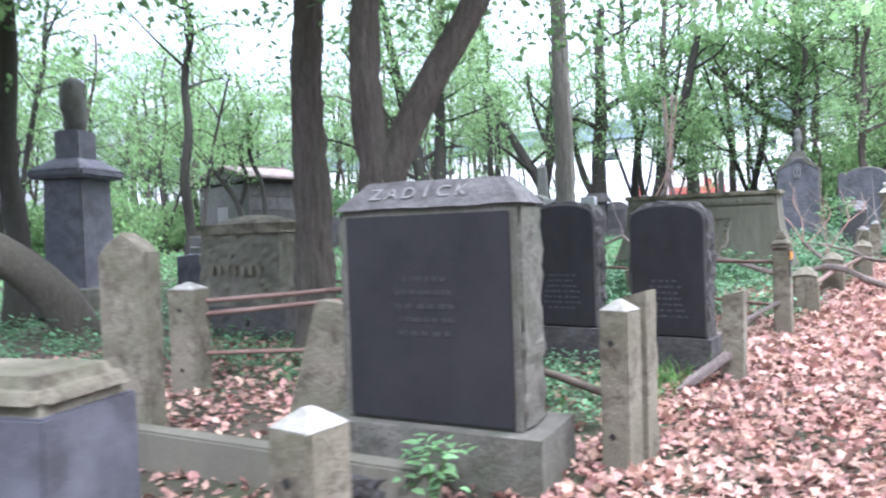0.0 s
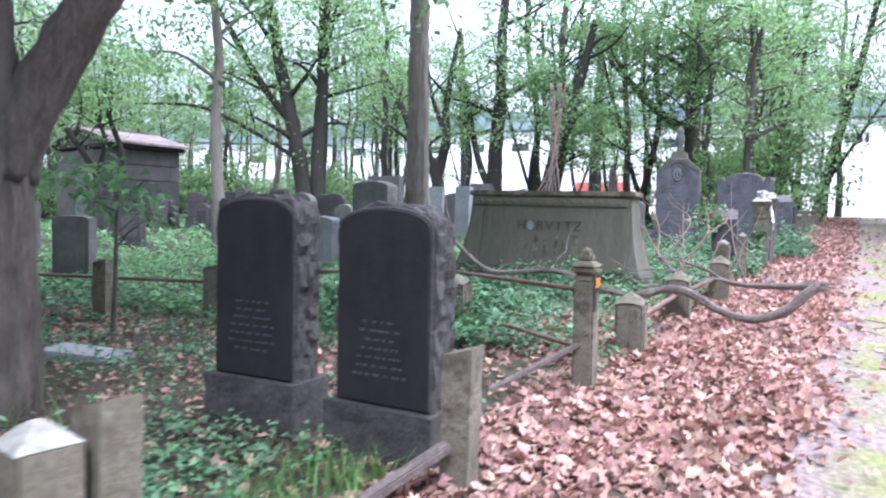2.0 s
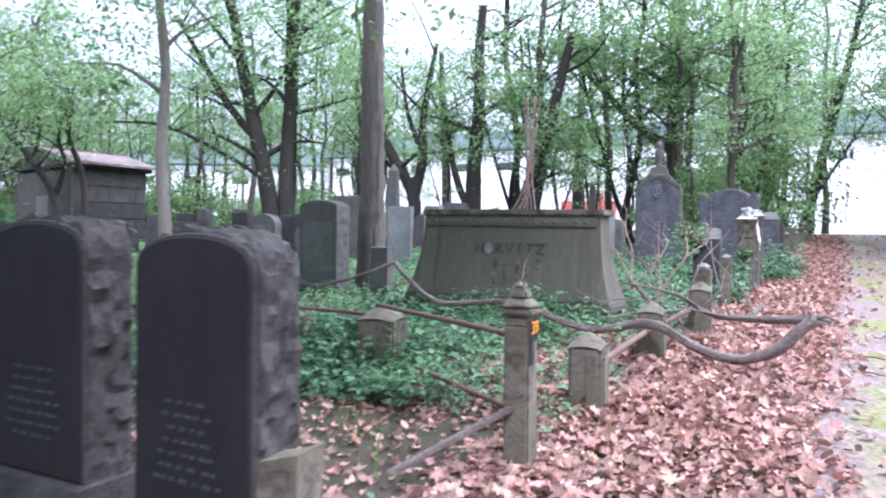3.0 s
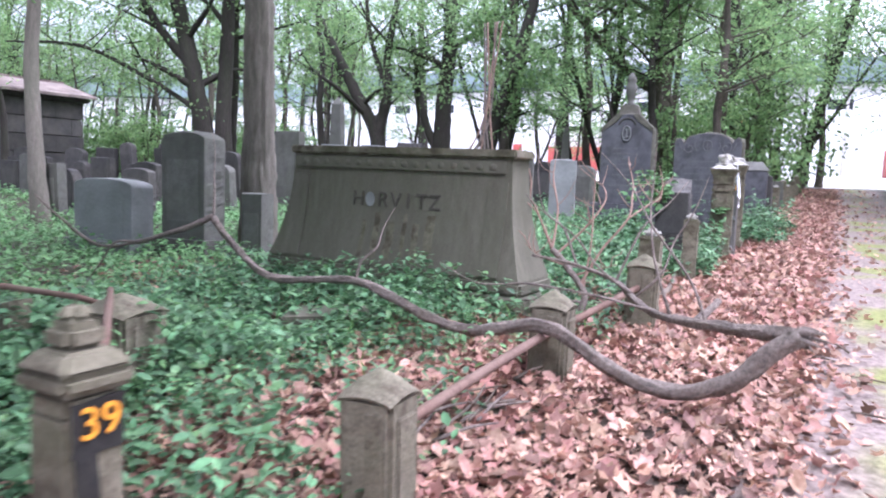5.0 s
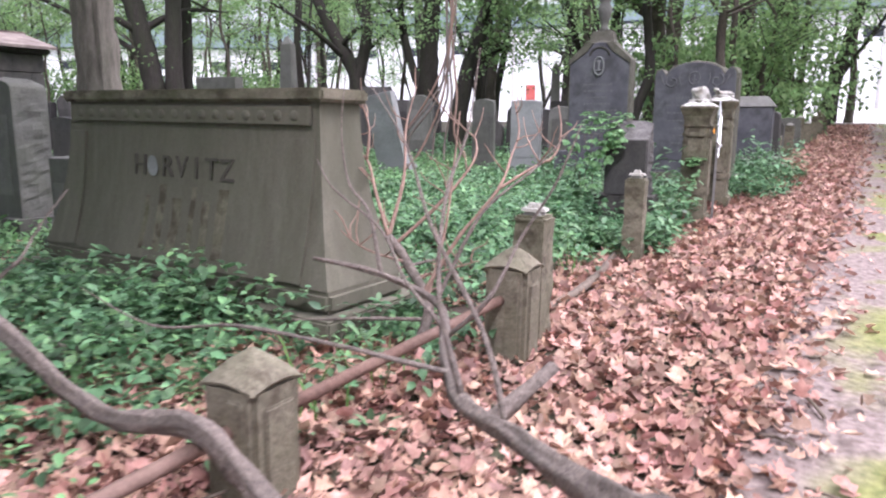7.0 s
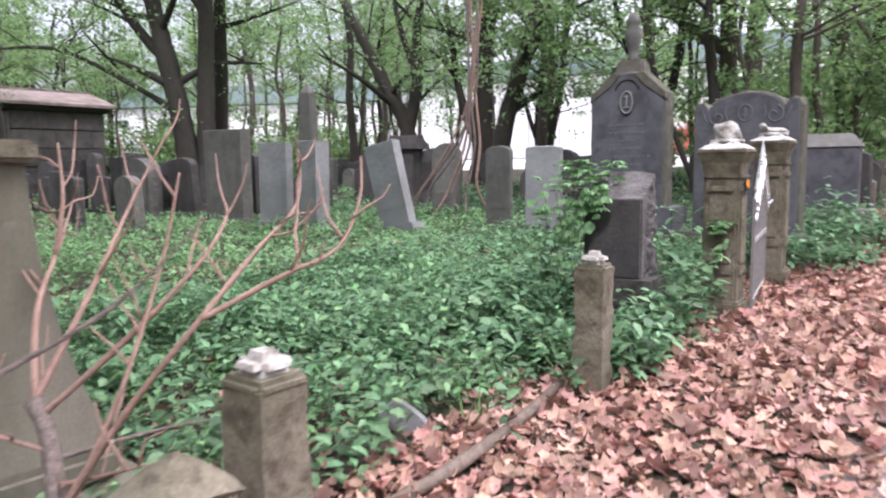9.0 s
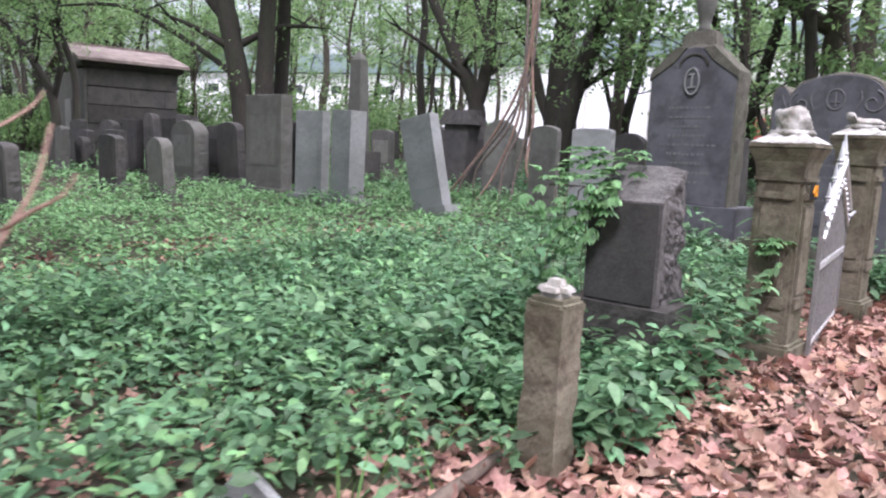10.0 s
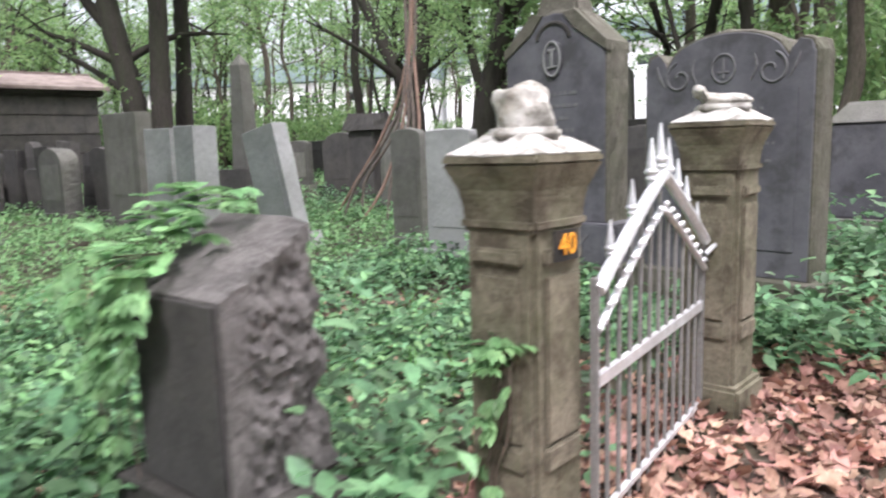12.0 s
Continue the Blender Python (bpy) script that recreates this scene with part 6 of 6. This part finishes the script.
litter("leaf_litter", spread(13000, -8, -1.7, 9.5, 20, lambda x, y: 0.3 + 0.5 * (patch(x, y, 0.7, 2.0) > 0.05)), 0.07, "brown leaves under the weeds")


def weeds(name, p, height, leaf, per, label, mat=GREEN):
    """Low weeds: each plant a loose whorl of oval leaves on a short stem."""
    n = len(p)
    h = height * rng.uniform(0.3, 1.2, n) * np.clip(1.0 + 1.3 * patch(p[:, 0], p[:, 1], 0.8, 21.0), 0.35, 2.0)
    z = grid_gz(p[:, 0], p[:, 1])
    q = np.repeat(np.column_stack([p, z]), per, 0)
    k = len(q)
    lvl = rng.uniform(0.25, 1.0, k)
    yaw = rng.uniform(0, 6.28, k)
    out = rng.uniform(0.0, 0.07, k)
    q[:, 0] += -np.sin(yaw) * out
    q[:, 1] += np.cos(yaw) * out
    q[:, 2] += np.repeat(h, per) * lvl
    me = scatter_mesh(name, *OVAL, q, yaw, rng.normal(0.05, 0.35, k), rng.normal(0, 0.3, k), rng.uniform(0.6, 1.3, k) * leaf)
    tagged(place_mesh(name, me, mat), label, "undergrowth", kind="stuff")


def clear(x, y):
    """Keeps weeds out of the standing stones."""
    ok = np.ones(len(x), bool)
    for a, b, w, d in ((-4.0, 12.85, 1.65, 0.52), (-1.99, 17.0, 0.42, 0.32), (-1.45, 17.66, 0.26, 0.26), (-1.44, 19.14, 0.26, 0.26), (-3.86, 21.45, 0.8, 0.5), (-2.22, 21.2, 0.75, 0.35),
                       (-2.3, 2.95, 0.65, 0.4), (-2.0, 5.8, 0.45, 0.3), (-2.96, 5.8, 0.45, 0.3)):
        ok &= ~((abs(x - a) < w) & (abs(y - b) < d))
    return ok


bare = lambda x, y: 1 - 0.62 * np.clip((x + 3.3) / 0.5, 0, 1) * np.clip((y - 8.3) / 0.4, 0, 1) * np.clip((12.8 - y) / 0.6, 0, 1)
dense = lambda x, y: clear(x, y) * bare(x, y) * np.clip(0.66 + 0.95 * patch(x, y, 0.6, 5.0), 0, 1) * np.clip((-1.45 - x) / 1.5, 0.1, 1)
weeds("undergrowth", spread(9500, -6.0, -1.45, 8.2, 16.5, dense), 0.29, 0.082, 8, "dense low green weeds inside the fence")
weeds("undergrowth", spread(900, -6.0, -1.5, 8.4, 22.0, dense), 0.34, 0.085, 8, "taller yellow-green weeds standing among the rest", IVY)
weeds("undergrowth", spread(6000, -6.0, -1.45, 16.5, 23.0, dense), 0.27, 0.084, 7, "dense low green weeds inside the fence")
# two brighter patches: the light of the gap overhead is in the leaf colour
weeds("undergrowth", spread(7000, -14, -6, 8, 24, lambda x, y: clear(x, y) * 0.9), 0.24, 0.085, 6, "weeds among the farther stones, brightened by painted-in light", IVY)
weeds("undergrowth", spread(5000, -34, -14, 4, 32, lambda x, y: 0.9 + 0 * x), 0.28, 0.14, 6, "ground cover in the clearing, brightened by painted-in light", IVY)
weeds("undergrowth", spread(4200, -14, -1.5, 23, 42, lambda x, y: 0.9 + 0 * x), 0.26, 0.12, 6, "green ground cover under the trees")
weeds("undergrowth", spread(5200, -8, -1.5, 2.5, 9, lambda x, y: clear(x, y) * np.clip(-0.3 + 0.15 * (y - 3) + 0.1 * (-3 - x) + 1.4 * patch(x, y, 0.6, 9.0), 0, 1)), 0.15, 0.055, 7, "patches of small green weeds in the leaf litter", GREEN)
weeds("undergrowth", spread(120, -4.2, -1.9, 4.4, 5.6, lambda x, y: clear(x, y) * 0.9 * np.clip((-1.6 - x) / 1.2, 0.2, 1)), 0.2, 0.06, 7, "small weeds at the foot of the black headstones")
weeds("undergrowth", spread(1500, -14, -7, 2, 9, lambda x, y: 0.9 + 0 * x), 0.2, 0.09, 6, "green weeds beyond the fence")
weeds("undergrowth", spread(560, -2.7, -1.3, 15.6, 17.5, lambda x, y: clear(x, y) * 0.9), 0.46, 0.095, 10, "leafy weeds crowding the black stone", GREEN)
weeds("undergrowth", spread(420, -1.9, -0.7, 19.6, 23.5, lambda x, y: clear(x, y) * np.clip(0.9 - (x + 1.2), 0, 1)), 0.55, 0.1, 10, "leafy green weeds beside the gate post")
weeds("undergrowth", spread(2600, -6.0, -1.5, 9.0, 19.0, dense), 0.31, 0.052, 8, "small pale green leaves among the weeds", IVY)
weeds("undergrowth", spread(420, -5.0, -1.7, 8.6, 16.5, dense), 0.36, 0.105, 6, "broad-leaved weeds standing above the rest")
weeds("undergrowth", spread(700, 2.0, 6.0, 0, 26, lambda x, y: 0.9 + 0 * x), 0.2, 0.09, 6, "green verge along the path")
p = spread(420, -2.2, -1.7, 4.7, 5.7, lambda x, y: clear(x, y) * 0.8)
q = np.column_stack([p, grid_gz(p[:, 0], p[:, 1])])
me = scatter_mesh("grass", *BLADE, q, rng.uniform(0, 6.28, len(q)), rng.normal(0.9, 0.3, len(q)), rng.normal(0, 0.2, len(q)), rng.uniform(0.1, 0.3, len(q)))
tagged(place_mesh("grass", me, GRASS), "tuft of fine grass before the dark headstone", "grass", kind="stuff")
n = 2600
p = spread(n, -6, -1.6, 3.0, 22.5, lambda x, y: clear(x, y) * (patch(x, y, 0.9, 12.0) > 0.12))
q = np.column_stack([p, grid_gz(p[:, 0], p[:, 1])])
me = scatter_mesh("grass", *BLADE, q, rng.uniform(0, 6.28, len(q)), rng.normal(1.1, 0.25, len(q)), rng.normal(0, 0.2, len(q)), rng.uniform(0.15, 0.38, len(q)))
tagged(place_mesh("grass", me, GRASS), "loose tufts of long grass between the weeds", "grass", kind="stuff")


def creeper(x, y, z, w, d, drop, n, seed, label, leaf=0.095):
    """Five-fingered creeper leaves over a stone's edge, hanging lower towards one end."""
    gen = np.random.default_rng(seed)
    u = gen.uniform(-w / 2, w / 2, n)
    side = 1 - (u + w / 2) / w
    fall = np.clip(gen.uniform(-0.9, 1, n), 0, 1) * np.clip(0.1 + 1.1 * side, 0, 1)
    back = gen.uniform(-0.06, d, n)
    q = np.column_stack([x + u - 0.1 * side * gen.uniform(0, 1, n), y + np.where(fall > 0, gen.uniform(-0.1, -0.03, n), back), z + 0.04 - drop * fall + np.where(fall > 0, 0, 0.6 * np.clip(back, 0, 1)) + gen.uniform(0.0, 0.07, n)])
    hang = fall > 0.02
    a0 = np.where(hang, math.pi + gen.normal(0, 0.5, n), gen.uniform(0, 6.28, n))
    q5 = np.repeat(q, 5, 0)
    a = np.repeat(a0, 5) + np.tile(np.array([-1.2, -0.6, 0, 0.6, 1.2]), n)
    m = len(q5)
    me = scatter_mesh("creeper", *OVAL, q5, a, np.repeat(np.where(hang, gen.normal(-0.75, 0.25, n), gen.normal(-0.1, 0.3, n)), 5), gen.normal(0, 0.15, m), gen.uniform(0.75, 1.25, m) * leaf)
    t = thing("creeper", label, "creeper")
    place_mesh("leaves", me, IVY, t)
    for k in range(5):
        xx = x - w / 2 + w * 0.7 * (k + 0.5) / 5
        pts = [(xx, y + d * 0.7, z + 0.03), (xx, y - 0.02, z + 0.015)] + [(xx + gen.uniform(-0.06, 0.06), y - 0.03 - 0.01 * gen.uniform(), z - drop * j / 4) for j in (1, 2, 3)]
        bm = bmesh.new()
        tube(bm, pts, [0.004, 0.004, 0.0035, 0.003, 0.002], 5, 0.06, 0.1)
        part("stem", bm, STICK, t)


creeper(-2.25, 16.77, 1.72, 0.6, 0.32, 0.85, 130, 3, "bright green creeper spilling over the black tombstone", 0.075)
creeper(-1.375, 17.585, 1.4, 0.1, 0.0, 0.72, 34, 8, "green creeper climbing the gate post", 0.058)
plant = thing("weed_plant", "leafy bright green weed at the foot of the dark headstone", "plant", pose(-2.02, 2.5, gz(-2.02, 2.5) + 0.02))
gen = np.random.default_rng(4)
q = np.column_stack([gen.normal(0, 0.07, 70), gen.normal(0, 0.06, 70), gen.uniform(0.08, 0.36, 70)])
place_mesh("leaves", scatter_mesh("leaves", *OVAL, q, gen.uniform(0, 6.28, 70), gen.normal(0, 0.3, 70), gen.normal(0, 0.3, 70), gen.uniform(0.055, 0.095, 70)), IVY, plant)
for k in range(5):
    part("stem", tube(bmesh.new(), [(0, 0, -0.02), (0.05 * math.cos(k * 1.3), 0.05 * math.sin(k * 1.3), 0.18), (0.1 * math.cos(k * 1.3), 0.1 * math.sin(k * 1.3), 0.32)], [0.005, 0.004, 0.002], 5, 0.1, 0), GRASS, plant)
bm = bmesh.new()
tube(bm, [(-0.02, -0.85, 0.03), (0.03, -0.3, 0.05), (-0.02, 0.3, 0.05), (-0.08, 0.85, 0.09)], [0.03, 0.034, 0.03, 0.02], 8, 0.08, 0.25)
tagged(part("rotten_log", bm, STICK, None, "", pose(-1.5, 14.5, gz(-1.5, 14.5), 2.3), True), "dark rotten branch lying along the fence line", "log")
# sticks on the litter
for k in range(26):
    x, y = r.uniform(-1.9, 0.9), r.uniform(1.5, 20)
    a, ln = r.uniform(0, 6.28), r.uniform(0.2, 0.7)
    dx, dy = math.cos(a) * ln / 2, math.sin(a) * ln / 2
    bm = bmesh.new()
    tube(bm, [(-dx, -dy, gz(x - dx, y - dy) - gz(x, y) + 0.02), (0, 0.02, 0.035), (dx, dy, gz(x + dx, y + dy) - gz(x, y) + 0.02)], [0.009, 0.008, 0.004], 6, 0.06, 0.2, k)
    tagged(part("stick", bm, STICK, None, "", pose(x, y, gz(x, y)), True), "small dry stick on the leaf litter", "stick", "sticks on the ground")
# broken sticks heaped at the foot of the fence
for k in range(14):
    x, y = -1.72 + r.uniform(-0.25, 0.25), 10.35 + r.uniform(-0.6, 0.45)
    a, ln = 1.2 + r.uniform(-0.7, 0.7), r.uniform(0.35, 0.85)
    dx, dy, z = math.cos(a) * ln / 2, math.sin(a) * ln / 2, 0.03 + 0.01 * (k % 5)
    bm = bmesh.new()
    tube(bm, [(-dx, -dy, z), (r.uniform(-0.04, 0.04), 0.02, z + 0.03), (dx, dy, z + r.uniform(0.0, 0.06))], [0.011, 0.009, 0.004], 6, 0.06, 0.25, k)
    tagged(part("stick", bm, STICK if k % 2 else DEADWOOD, None, "", pose(x, y, gz(x, y)), True), "broken dry stick heaped by the fence post", "stick", "sticks on the ground")
